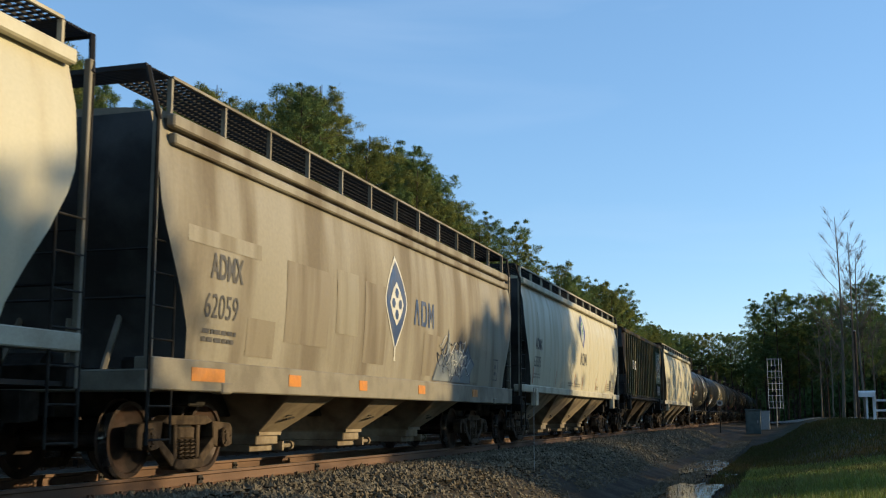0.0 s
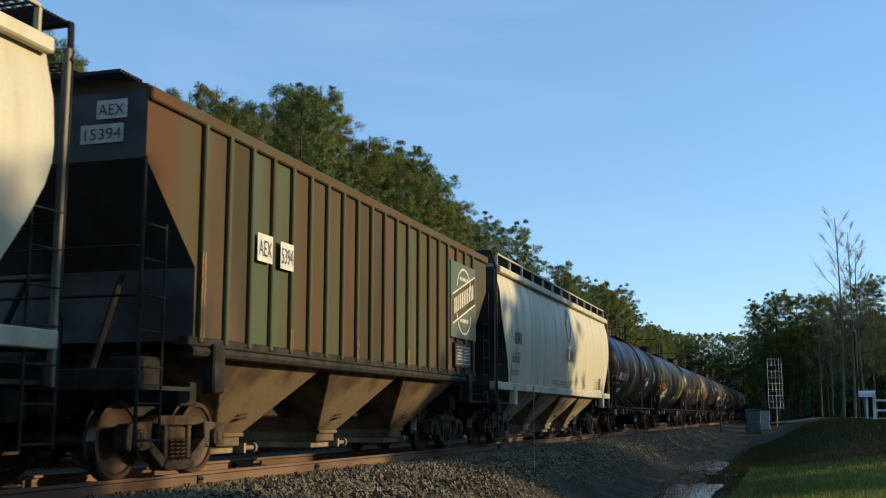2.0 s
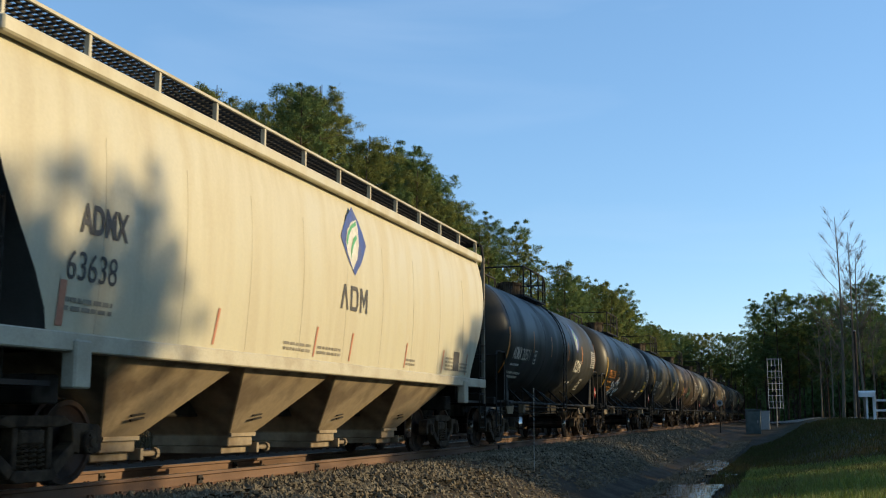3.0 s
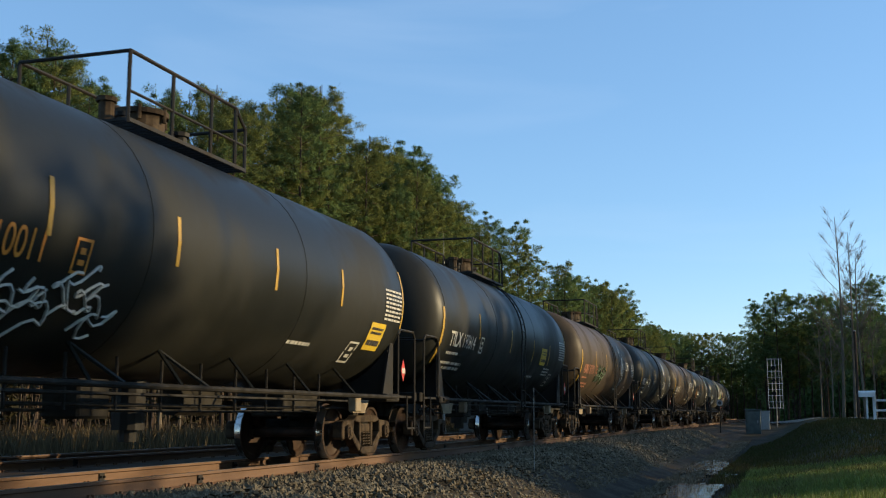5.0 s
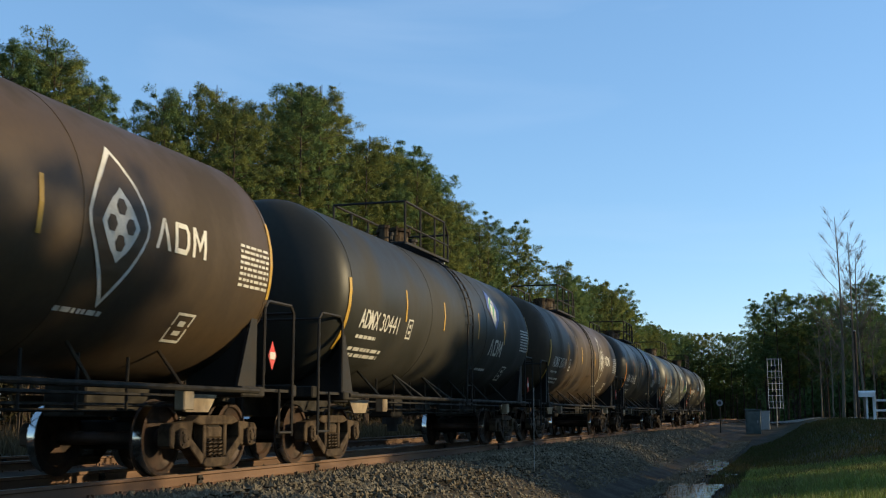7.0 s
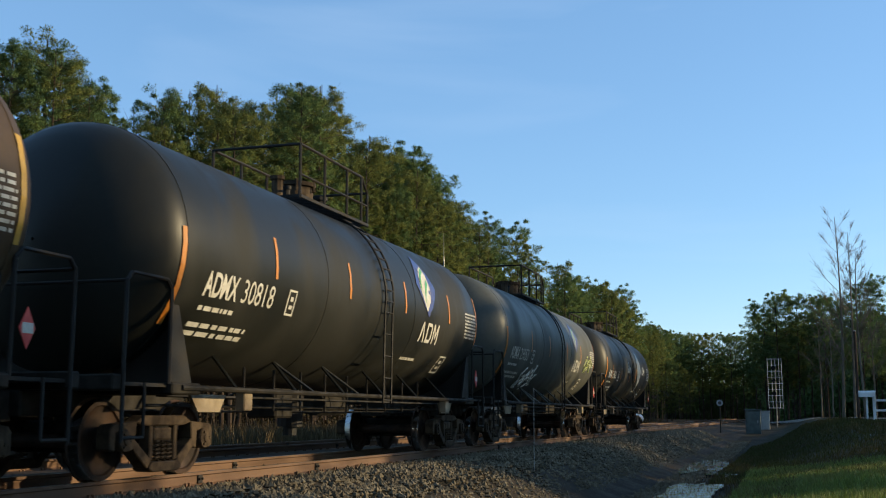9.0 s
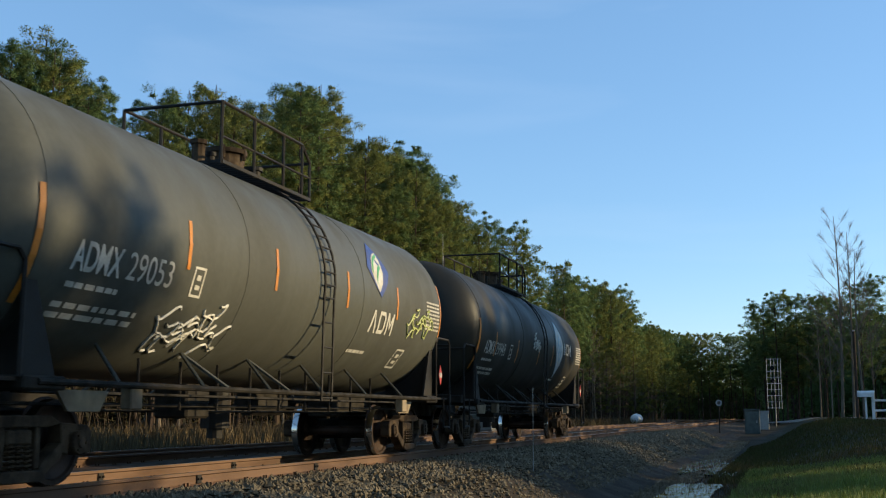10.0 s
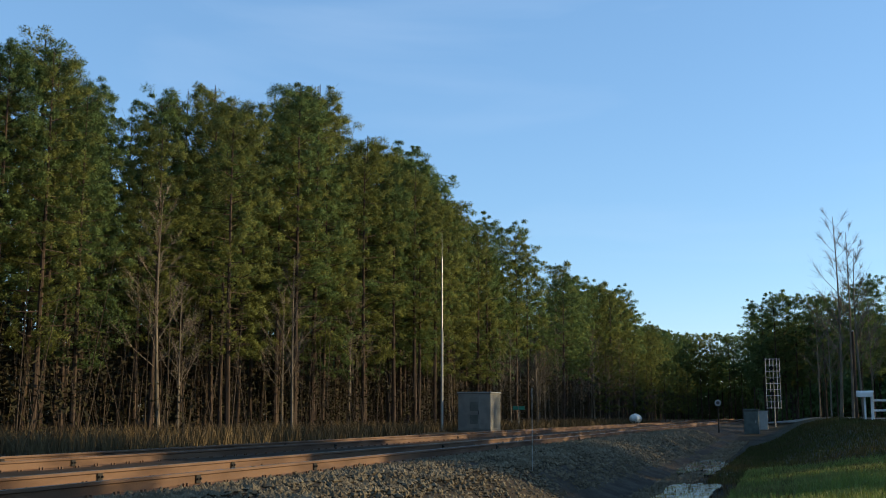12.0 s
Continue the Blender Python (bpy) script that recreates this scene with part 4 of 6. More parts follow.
    for s in (-1, 1):                         # jacking pads and bolster webs
        for sx in (-1, 1):
            bm = B()
            x0, x1 = sorted((sx * 1.34, sx * 1.48))
            y0, y1 = sorted((s * (hl - 1.72), s * (hl - 1.95)))
            box(bm, x0, x1, y0, y1, .80, 1.06, .015)
            part("jacking_pad", bm, M["chute"], car)
            bm = B()
            prism(bm, [(s * (hl - .75), 1.0), (s * (hl - 1.65), 1.0), (s * (hl - 1.5), .78), (s * (hl - .95), .78)], sx * 1.22 - .02, sx * 1.22 + .02)
            bmesh.ops.recalc_face_normals(bm, faces=bm.faces)
            part("bolster_web", bm, M["chute"], car)
    # bottom outlet, brake rigging and pipes
    bm = B()
    tube(bm, (0, 0, .55), (0, 0, 1.3), .22, 14)
    tube(bm, (0, 0, .4), (0, 0, .58), .12, 12)
    part("bottom_outlet", bm, M["dark"], car)
    for z, x in ((.86, .9), (.98, 1.05), (.80, .35)):
        bm = B()
        tube(bm, (x, -hl + .3, z), (x, hl - .3, z), .022, 5)
        part("brake_pipe", bm, M["under"], car)
    for k in range(9):
        y = -hl * .6 + hl * 1.2 * k / 8
        bm = B()
        tube(bm, (1.05, y, .8), (1.05, y, 1.4), .02, 5)
        part("pipe_hanger", bm, M["under"], car)
    bm = B()
    tube(bm, (-.1, 1.2, .95), (-.1, 2.3, .95), .22, 12)
    part("brake_reservoir", bm, M["under"], car)
    bm = B()
    box(bm, .3, .8, -2.2, -1.6, .7, 1.15, .03)
    part("valve_box", bm, M["under"], car)
    # manway, valves and top platform
    zt = Z_TANK + R_TANK
    bm = B()
    tube(bm, (0, 0, zt - .15), (0, 0, zt + .40), .33, 20)
    tube(bm, (0, 0, zt + .40), (0, 0, zt + .47), .38, 20)
    for k in range(6):
        a = k * math.tau / 6
        tube(bm, (.37 * math.cos(a), .37 * math.sin(a), zt + .3), (.37 * math.cos(a), .37 * math.sin(a), zt + .5), .03, 6)
    part("manway", bm, M["truck"], car)
    for dy, r, h in ((-1.0, .10, .34), (-.65, .07, .24), (.75, .12, .3)):
        bm = B()
        tube(bm, (0.15, dy, zt - .1), (.15, dy, zt + h), r, 10)
        tube(bm, (.15, dy, zt + h), (.15, dy, zt + h + .06), r * 1.3, 10)
        part("top_valve", bm, M["truck"] if r == .10 else M["dark"], car)
    for sx in (-1, 1):
        bm = B()
        for k in range(24):
            y = -1.5 + k * 3.0 / 23
            x0, x1 = sorted((sx * .45, sx * .80))
            box(bm, x0, x1, y - .012, y + .012, zt - .08, zt - .04)
        x0, x1 = sorted((sx * .80, sx * .83))
        box(bm, x0, x1, -1.5, 1.5, zt - .09, zt - .04)
        tagged(part("top_platform", bm, M["dark"], car), kind="stuff")
    bm = B()
    zr = zt + .80
    for sx in (-1, 1):
        x = sx * .80
        pipe(bm, [(x, -1.5, zr), (x, 1.2, zr), (x, 1.5, zr - .25), (x, 1.5, zt - .1)], .026, 6)
        tube(bm, (x, -1.5, zt + .3), (x, 1.5, zt + .3), .02, 6)
        for y in (-1.5, -.5, .5, 1.2):
            tube(bm, (x, y, zt - .1), (x, y, zr), .026, 6)
    for y in (-1.5, 1.5):
        tube(bm, (-.80, y, zr - .25 if y > 0 else zr), (.80, y, zr - .25 if y > 0 else zr), .024, 6)
    part("platform_railing", bm, M["dark"], car)
    if ladder_at is not None:
        side_ladder(car, ladder_at)
    bm = B()
    prism(bm, [(hl + .30, 1.35), (hl + .42, 1.55), (hl + .30, 1.75), (hl + .18, 1.55)], 1.49, 1.50)
    part("hazard_placard", bm, M["red"], car, "small red diamond placard")
    bm = B()
    prism(bm, [(hl + .22, 1.50), (hl + .38, 1.50), (hl + .38, 1.60), (hl + .22, 1.60)], 1.503, 1.506)
    part("placard_band", bm, M["white"], car)
    add_truck(car, -(hl - .45))
    add_truck(car, hl - .45)
    add_ends(car, ey)
    tagged(car, label, "tank car", group="freight train")
    return car, surf, hl


# ---- trees and growth ----
def spikes(rng, centers, per, size, width, spread):
    """Thin leaf slivers scattered round the centres; returns vertices and triangles."""
    c = np.repeat(np.asarray(centers, float), per, 0)
    n = len(c)
    c = c + rng.normal(0, 1, (n, 3)) * np.array(spread)
    d = rng.normal(0, 1, (n, 3))
    d[:, 2] = d[:, 2] * 0.6 + 0.25
    d /= np.linalg.norm(d, axis=1)[:, None]
    u = np.cross(d, rng.normal(0, 1, (n, 3)))
    u /= np.linalg.norm(u, axis=1)[:, None] + 1e-9
    L = size * rng.uniform(.6, 1.4, (n, 1))
    W = width * rng.uniform(.6, 1.4, (n, 1))
    v = np.stack([c - d * L * .5 + u * W * .5, c - d * L * .5 - u * W * .5, c + d * L * .5], 1).reshape(-1, 3)
    return v, np.arange(n * 3).reshape(-1, 3)


def limb_tree(bm, rng, height, r0, limbs, z_lo, reach, rise, twigs=0, crook=0.25):
    """A tapered trunk with limbs; returns points along the limbs."""
    pts, p = [], Vector((0, 0, -.3))
    n = 9
    dx, dy = rng.uniform(-1, 1, 2)
    for k in range(n + 1):
        t = k / n
        pts.append(Vector((dx * crook * math.sin(t * 2.6), dy * crook * math.sin(t * 2.1), -.3 + (height * .97 + .3) * t)))
    for k in range(n):
        tube(bm, pts[k], pts[k + 1], r0 * (1 - .88 * k / n), 7, r0 * (1 - .88 * (k + 1) / n), caps=False)
    tips = []
    for i in range(limbs):
        f = z_lo + (0.97 - z_lo) * ((i + rng.random()) / limbs)
        z = height * f
        k = min(n - 1, int(f * n))
        base = pts[k].lerp(pts[k + 1], f * n - k)
        a = i * 2.4 + rng.uniform(-.5, .5)
        ln = reach(f) * rng.uniform(.7, 1.25)
        dirv = Vector((math.cos(a), math.sin(a), rise + 1.6 * max(0, f - .7) + rng.uniform(-.2, .25))).normalized()
        mid = base + dirv * ln * .55
        tip = mid + (dirv + Vector((0, 0, .25))).normalized() * ln * .5
        rr = max(.012, r0 * .28 * (1 - f * .7))
        tube(bm, base, mid, rr, 4, rr * .6, caps=False)
        tube(bm, mid, tip, rr * .6, 3, rr * .2, caps=False)
        tips += [(mid.lerp(tip, q), f) for q in (.2, .6, 1.0)] + [(base.lerp(mid, .75), f)]
        for _ in range(twigs):
            q = mid.lerp(tip, rng.random())
            e = q + (dirv + Vector(rng.uniform(-.8, .8, 3)) + Vector((0, 0, .4))).normalized() * ln * rng.uniform(.25, .5)
            tube(bm, q, e, max(.009, rr * .3), 3, max(.005, rr * .12), caps=False)
    return tips


def clumps(rng, centers, radius, per, size, width):
    """Needle clumps: slivers standing out of small rounded bunches, with the bunches' soft normals."""
    cen = np.asarray(centers, float)
    heart = np.array([0, 0, cen[:, 2].mean() - 1.0])
    rad = radius * rng.uniform(.6, 1.3, (len(cen), 1))
    c, r = np.repeat(cen, per, 0), np.repeat(rad, per, 0)
    n = len(c)
    d = rng.normal(0, 1, (n, 3))
    d[:, 2] += .25
    d /= np.linalg.norm(d, axis=1)[:, None]
    p = c + d * r * rng.uniform(.3, 1.0, (n, 1)) * np.array([1, 1, .72])
    a = d + rng.normal(0, .55, (n, 3))
    a /= np.linalg.norm(a, axis=1)[:, None]
    u = np.cross(a, rng.normal(0, 1, (n, 3)))
    u /= np.linalg.norm(u, axis=1)[:, None] + 1e-9
    ln = size * rng.uniform(.6, 1.3, (n, 1))
    w = width * rng.uniform(.6, 1.3, (n, 1))
    v = np.stack([p - a * ln * .4 - u * w * .5, p - a * ln * .4 + u * w * .5, p + a * ln * .6], 1)
    out = p - heart
    out /= np.linalg.norm(out, axis=1)[:, None] + 1e-9
    nm = d * .55 + out * .5 + rng.normal(0, .3, (n, 3)) + np.array([0, 0, .25])
    nm /= np.linalg.norm(nm, axis=1)[:, None]
    return v.reshape(-1, 3), np.arange(n * 3).reshape(-1, 3), np.repeat(nm, 3, 0)


def pine(seed, height, leaf, low=.42, wide=2.6, per=120, limbs=80, size=.145, width=.05, radius=.40, bough=.1):
    """A pine: bare lower trunk, layered boughs, a rounded top of needle clumps with gaps of sky."""
    rng = np.random.default_rng(seed)
    t = new("pine_tree")
    bm = B()
    tips = limb_tree(bm, rng, height, .17, limbs, low, lambda f: wide * (0.25 + 1.0 * math.sin(math.pi * min(1, max(0, (f - low + .12) / (1.14 - low)))) ** .8), bough)
    for k in range(10):                     # dead stubs on the bare trunk
        f = rng.uniform(.12, low)
        a, q = rng.uniform(0, 6.28), rng.uniform(.4, 1.3)
        tube(bm, (0, 0, height * f), (q * math.cos(a), q * math.sin(a), height * f + rng.uniform(-.2, .3)), .022, 3, .006, caps=False)
    part("trunk", bm, M["bark"], t)
    cs = np.array([p[:] for p, f in tips])
    cs = cs[rng.random(len(cs)) < .9] + rng.normal(0, .16, (1, 3))
    cs = cs + rng.normal(0, .22, cs.shape)
    v, f, nm = clumps(rng, cs, radius, per, size, width)
    crown = soup("crown", v.tolist(), f.tolist(), leaf, t)
    crown.data.polygons.foreach_set("use_smooth", [True] * len(f))
    crown.data.normals_split_custom_set_from_vertices(nm.tolist())
    t["top"] = float(v[:, 2].max())
    return t


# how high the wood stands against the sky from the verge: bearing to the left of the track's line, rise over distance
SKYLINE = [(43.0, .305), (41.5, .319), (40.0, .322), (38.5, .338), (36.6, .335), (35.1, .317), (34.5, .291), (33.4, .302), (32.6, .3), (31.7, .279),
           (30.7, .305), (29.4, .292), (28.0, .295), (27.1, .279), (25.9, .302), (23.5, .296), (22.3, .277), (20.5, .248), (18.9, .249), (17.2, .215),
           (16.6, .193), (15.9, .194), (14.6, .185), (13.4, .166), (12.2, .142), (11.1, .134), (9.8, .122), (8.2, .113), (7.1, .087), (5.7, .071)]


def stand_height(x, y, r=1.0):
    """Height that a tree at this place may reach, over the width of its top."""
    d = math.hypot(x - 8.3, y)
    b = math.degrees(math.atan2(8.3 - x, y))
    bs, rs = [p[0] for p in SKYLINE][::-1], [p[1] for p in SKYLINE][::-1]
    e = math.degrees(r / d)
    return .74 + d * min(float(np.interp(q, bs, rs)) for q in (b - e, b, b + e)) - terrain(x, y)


def leafy(seed, height, leaf, per=16):
    rng = np.random.default_rng(seed)
    t = new("budding_tree")
    bm = B()
    tips = limb_tree(bm, rng, height, .14, 30, .3, lambda f: 2.8 * (1.15 - f) + .5, .8, 4, .5)
    part("trunk", bm, M["paletrunk"], t)
    cs = np.array([p[:] for p, f in tips])
    v, f = spikes(rng, cs, per, .2, .10, (.55, .55, .5))
    soup("crown", v.tolist(), f.tolist(), leaf, t)
    return t


def bare(seed, height, mat):
    rng = np.random.default_rng(seed)
    t = new("bare_tree")
    bm = B()
    limb_tree(bm, rng, height, .16, 26, .28, lambda f: 3.6 * (1.1 - f) + .7, .9, 24, .5)
    part("trunk", bm, mat, t)
    return t


def put(proto, used, m):
    """The prototype itself first, then copies."""
    b = proto["base"]
    if proto.name in used:
        b = b / proto.scale.x
        return copy_thing(proto, m @ Matrix.Diagonal((b, b, b, 1)))
    used.add(proto.name)
    proto.matrix_basis = m @ Matrix.Diagonal((b, b, b, 1))
    return proto


def at(x, y, rz, k):
    return Matrix.Translation((x, y, terrain(x, y))) @ Matrix.Rotation(rz, 4, 'Z') @ Matrix.Diagonal((k, k, k * 1.0, 1))


def build_woods():
    rr = random.Random(11)
    used = set()
    pines = [pine(21, 20, M["needles"], .35, 2.1), pine(22, 20, M["needles_b"], .25, 2.4), pine(23, 20, M["needles"], .48, 1.9, limbs=66), pine(24, 20, M["needles"], .2, 2.3, limbs=88, bough=-.05), pine(25, 20, M["needles_b"], .38, 2.0, limbs=70)]
    small = [pine(31, 20, M["needles"], .3, 2.9, 70, 56, .26, .085, .52), pine(32, 20, M["needles_b"], .36, 2.8, 70, 54, .26, .085, .52), pine(33, 20, M["needles"], .46, 2.6, 70, 52, .26, .085, .52)]
    bright = pine(34, 20, M["needles_c"], .14, 3.0, 70, 60, .26, .085, .52)
    high = pine(26, 20, M["needles"], .6, 2.9, 26, 46, .55, .2, .62)
    buds = [leafy(41, 15, M["buds"]), leafy(42, 15, M["buds"], 12)]
    bares = [bare(51, 18.5, M["paletrunk"]), bare(52, 17, M["paletrunk"])]
    for p, b in zip(pines + small + [bright, high] + buds + bares, [.865, .85, .865, .865, .84, .856, .844, .83, .72, .84, .98, .68, .82, .64]):
        p["base"] = b
    for p in pines + small + [high, bright]:
        tagged(p, "tall green loblolly pine at the wood's edge", "tree", group="trackside woods")
    for p in buds:
        tagged(p, "slender tree with yellowish spring buds", "tree", group="trackside woods")
    for p in bares:
        tagged(p, "leafless pale-barked tree among the pines", "tree", group="trackside woods")
    # the wood beyond the tracks
    y = 29.0
    turn = 0
    while y < 330:
        step = 2.3 if y < 110 else 4.2 if y < 190 else 6.5
        for row in range(3 if y < 150 else 2):
            x = -17.0 - row * 4.2 - rr.random() * 3.2
            yy = y + rr.uniform(-1.2, 1.2)
            pick = rr.random()
            thin = 112 < yy < 165
            if row == 0 and pick < .16:
                put(rr.choice(buds), used, at(x + 2, yy, rr.random() * 6.28, rr.uniform(.55, .9)))
            elif (row == 0 and pick < .36) or (thin and pick < .68):
                b = rr.choice(bares)
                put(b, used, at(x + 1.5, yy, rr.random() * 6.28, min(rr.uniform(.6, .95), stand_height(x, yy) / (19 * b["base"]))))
            else:
                p = rr.choice(pines if y < 105 else small)
                turn += 1
                full = rr.uniform(.98, 1.04) if turn % 2 else rr.uniform(.8, 1.0)
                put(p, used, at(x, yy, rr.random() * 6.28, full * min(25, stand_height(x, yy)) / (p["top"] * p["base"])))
        y += step * rr.uniform(.8, 1.2)
    # the low bright trees where the wood ends
    for x, yy, k in ((-14, 140, .72), (-12.5, 156, .78), (-12, 166, .7), (-10.5, 176, .66), (-11, 188, .7), (-9, 200, .6), (-11, 214, .7)):
        put(bright, used, at(x, yy, rr.random() * 6, k))
    # woods closing the view and on the other side of the road
    for k in range(27):
        x = -20 + 1.75 * k + rr.uniform(-1, 1)
        put(rr.choice(small), used, at(x, 262 + rr.uniform(0, 18), rr.random() * 6, rr.uniform(1.12, 1.3)))
    for k in range(38):
        f = k / 37
        x = 5.0 + 40 * f ** 1.3 + rr.uniform(-.6, .6)
        yy = 165 - 32 * min(1, f * 2.2) + rr.uniform(0, 26)
        put(rr.choice(small), used, at(x, yy, rr.random() * 6, rr.uniform(.76, 1.0)))
    for x, yy, k in ((12.4, 103, 1.2), (13.4, 104, 1.12), (14.2, 102, 1.0), (10.8, 110, .85), (15.4, 108, .9), (11.5, 101, .8)):
        put(bares[0] if k > .95 else bares[1], used, at(x, yy, rr.random() * 6, k))
    for x, yy, k in ((5.3, 150, .95), (6.4, 146, 1.0), (4.9, 160, .92), (7.6, 150, .98), (9, 148, .95), (17.5, 112, .8), (20, 104, .72), (23, 110, .8), (15.5, 128, .85), (27, 108, .8), (12.2, 140, .85)):
        put(small[0], used, at(x, yy, rr.random() * 6, k))
    # trees by the camera, whose shade falls on the train
    for x, yy, k in SHADE:
        put(high if 35 < yy < 46.6 and k > .6 else small[0] if k > .5 else small[2], used, at(x, yy, rr.random() * 6, k))
    # deeper wood: trunks and crowns too many to count
    rng = np.random.default_rng(8)
    bm = B()
    cs, brush = [], []
    for i in range(1250):
        if i < 750:
            yy, x = 5 + 400 * rng.random(), -31 - 45 * rng.random()
        elif i < 1000:
            yy, x = 280 + 60 * rng.random(), -60 + 140 * rng.random()
        else:
            x = 8 + 70 * rng.random()
            yy = 190 - 30 * min(1, (x - 8) / 25) + 60 * rng.random()
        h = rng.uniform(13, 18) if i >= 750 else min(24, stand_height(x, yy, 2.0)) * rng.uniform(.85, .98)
        tube(bm, (x, yy, 0), (x, yy, h), .16, 5, .05, caps=False)
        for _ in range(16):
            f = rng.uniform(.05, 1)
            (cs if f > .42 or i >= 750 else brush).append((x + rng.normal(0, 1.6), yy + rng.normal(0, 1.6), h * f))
    cs += [(-46 + 66 * rng.random(), 284 + 8 * rng.random(), -.5 + 8.5 * rng.random()) for _ in range(2200)]
    cs += [(14 + 70 * rng.random(), 178 + 20 * rng.random(), 8 * rng.random()) for _ in range(2200)]
    cs += [(4 + 30 * rng.random(), 205 + 16 * rng.random(), 8 * rng.random()) for _ in range(1400)]
    w = part("distant_woods", bm, M["bark"])
    v, f = spikes(rng, cs, 24, .62, .36, (.8, .8, .65))
    soup("foliage", v.tolist(), f.tolist(), M["needles"], w)
    # low brush closes the gaps; its dark colour carries the wood's shade
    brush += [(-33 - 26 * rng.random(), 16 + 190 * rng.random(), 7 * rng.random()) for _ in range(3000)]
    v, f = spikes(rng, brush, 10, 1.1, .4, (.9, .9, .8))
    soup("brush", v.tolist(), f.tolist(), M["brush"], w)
    tagged(w, "dense dark pine wood behind the edge trees", "woods", kind="stuff")
    # saplings and stems of the undergrowth
    bm = B()
    cs = []
    for i in range(1150):
        yy = 14 + 200 * rng.random() ** 1.4
        x = -15.5 - 14 * rng.random()
        h = rng.uniform(1.5, 8.0)
        lean = rng.normal(0, .13, 2)
        z = terrain(x, yy)
        tube(bm, (x, yy, z), (x + lean[0] * h, yy + lean[1] * h, z + h), rng.uniform(.012, .04), 4, .006, caps=False)
        if rng.random() < .25:
            for _ in range(9):
                cs.append((x + lean[0] * h + rng.normal(0, .4), yy + rng.normal(0, .4), z + h * rng.uniform(.3, 1)))
    u = part("undergrowth_stems", bm, M["stem"])
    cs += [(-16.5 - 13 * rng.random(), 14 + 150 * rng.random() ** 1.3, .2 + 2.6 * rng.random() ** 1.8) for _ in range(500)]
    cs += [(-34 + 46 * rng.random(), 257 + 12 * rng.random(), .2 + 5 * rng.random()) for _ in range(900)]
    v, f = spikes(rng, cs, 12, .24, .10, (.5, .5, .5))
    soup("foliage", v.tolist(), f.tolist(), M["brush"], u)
    tagged(u, "thin bare saplings and brushwood under the pines", "undergrowth", kind="stuff")


def blades(name, label, rng, n, place, h, w, mat):
    xy = np.array([place() for _ in range(n)])
    z = np.array([terrain(a, b) for a, b in xy])
    hh = h * rng.uniform(.4, 1.3, n)
    a = rng.random(n) * math.tau
    lean = rng.normal(0, .28, (n, 2)) * hh[:, None]
    base = np.stack([xy[:, 0], xy[:, 1], z - .02], 1)
    u = np.stack([np.cos(a), np.sin(a), 0 * a], 1) * w * .5
    mid = base + np.stack([lean[:, 0] * .4, lean[:, 1] * .4, hh * .6], 1)
    tip = base + np.stack([lean[:, 0], lean[:, 1], hh], 1)
    v = np.stack([base - u, base + u, mid + u * .7, mid - u * .7, tip], 1).reshape(-1, 3)
    k = np.arange(n)[:, None] * 5
    f = [tuple(q) for q in (k + np.array([0, 1, 2, 3])).tolist()] + [tuple(q) for q in (k + np.array([3, 2, 4])).tolist()]
    g = soup(name, v.tolist(), f, mat)
    return tagged(g, label, "grass", kind="stuff")


def build_grass():
    rng = np.random.default_rng(5)
    blades("green_grass", "sunlit fresh green grass on the bank", rng, 34000,
           lambda: (6.9 + 7 * rng.random() ** 1.2, 17 + 21 * rng.random() ** 1.1), .20, .022, M["grass"])
    blades("rough_grass", "dull shaded grass beside the ditch", rng, 46000,
           lambda: (lambda x: (x, 32 + (31 + 24 * max(0, 1 - abs(x - 9) / 3.2) - max(0, x - 12) * .75) * rng.random()))(6.0 + 14 * rng.random() ** 1.4), .17, .03, M["roughgrass"])
    blades("tall_dry_grass", "tall straw-coloured dry grass along the wood", rng, 30000,
           lambda: (lambda yy: (-9.5 - (2.5 if 55 < yy < 73 else 0) - 8 * rng.random(), yy))(12 + 150 * rng.random() ** 1.5), .62, .03, M["drygrass"])
    blades("ditch_grass", "dry tufts at the edge of the ballast", rng, 5200,
           lambda: (lambda q: (4.7 + 3.6 * q, 18 + (14 if q > .55 else 34) * rng.random()))(rng.random() ** .6), .17, .02, M["drygrass"])


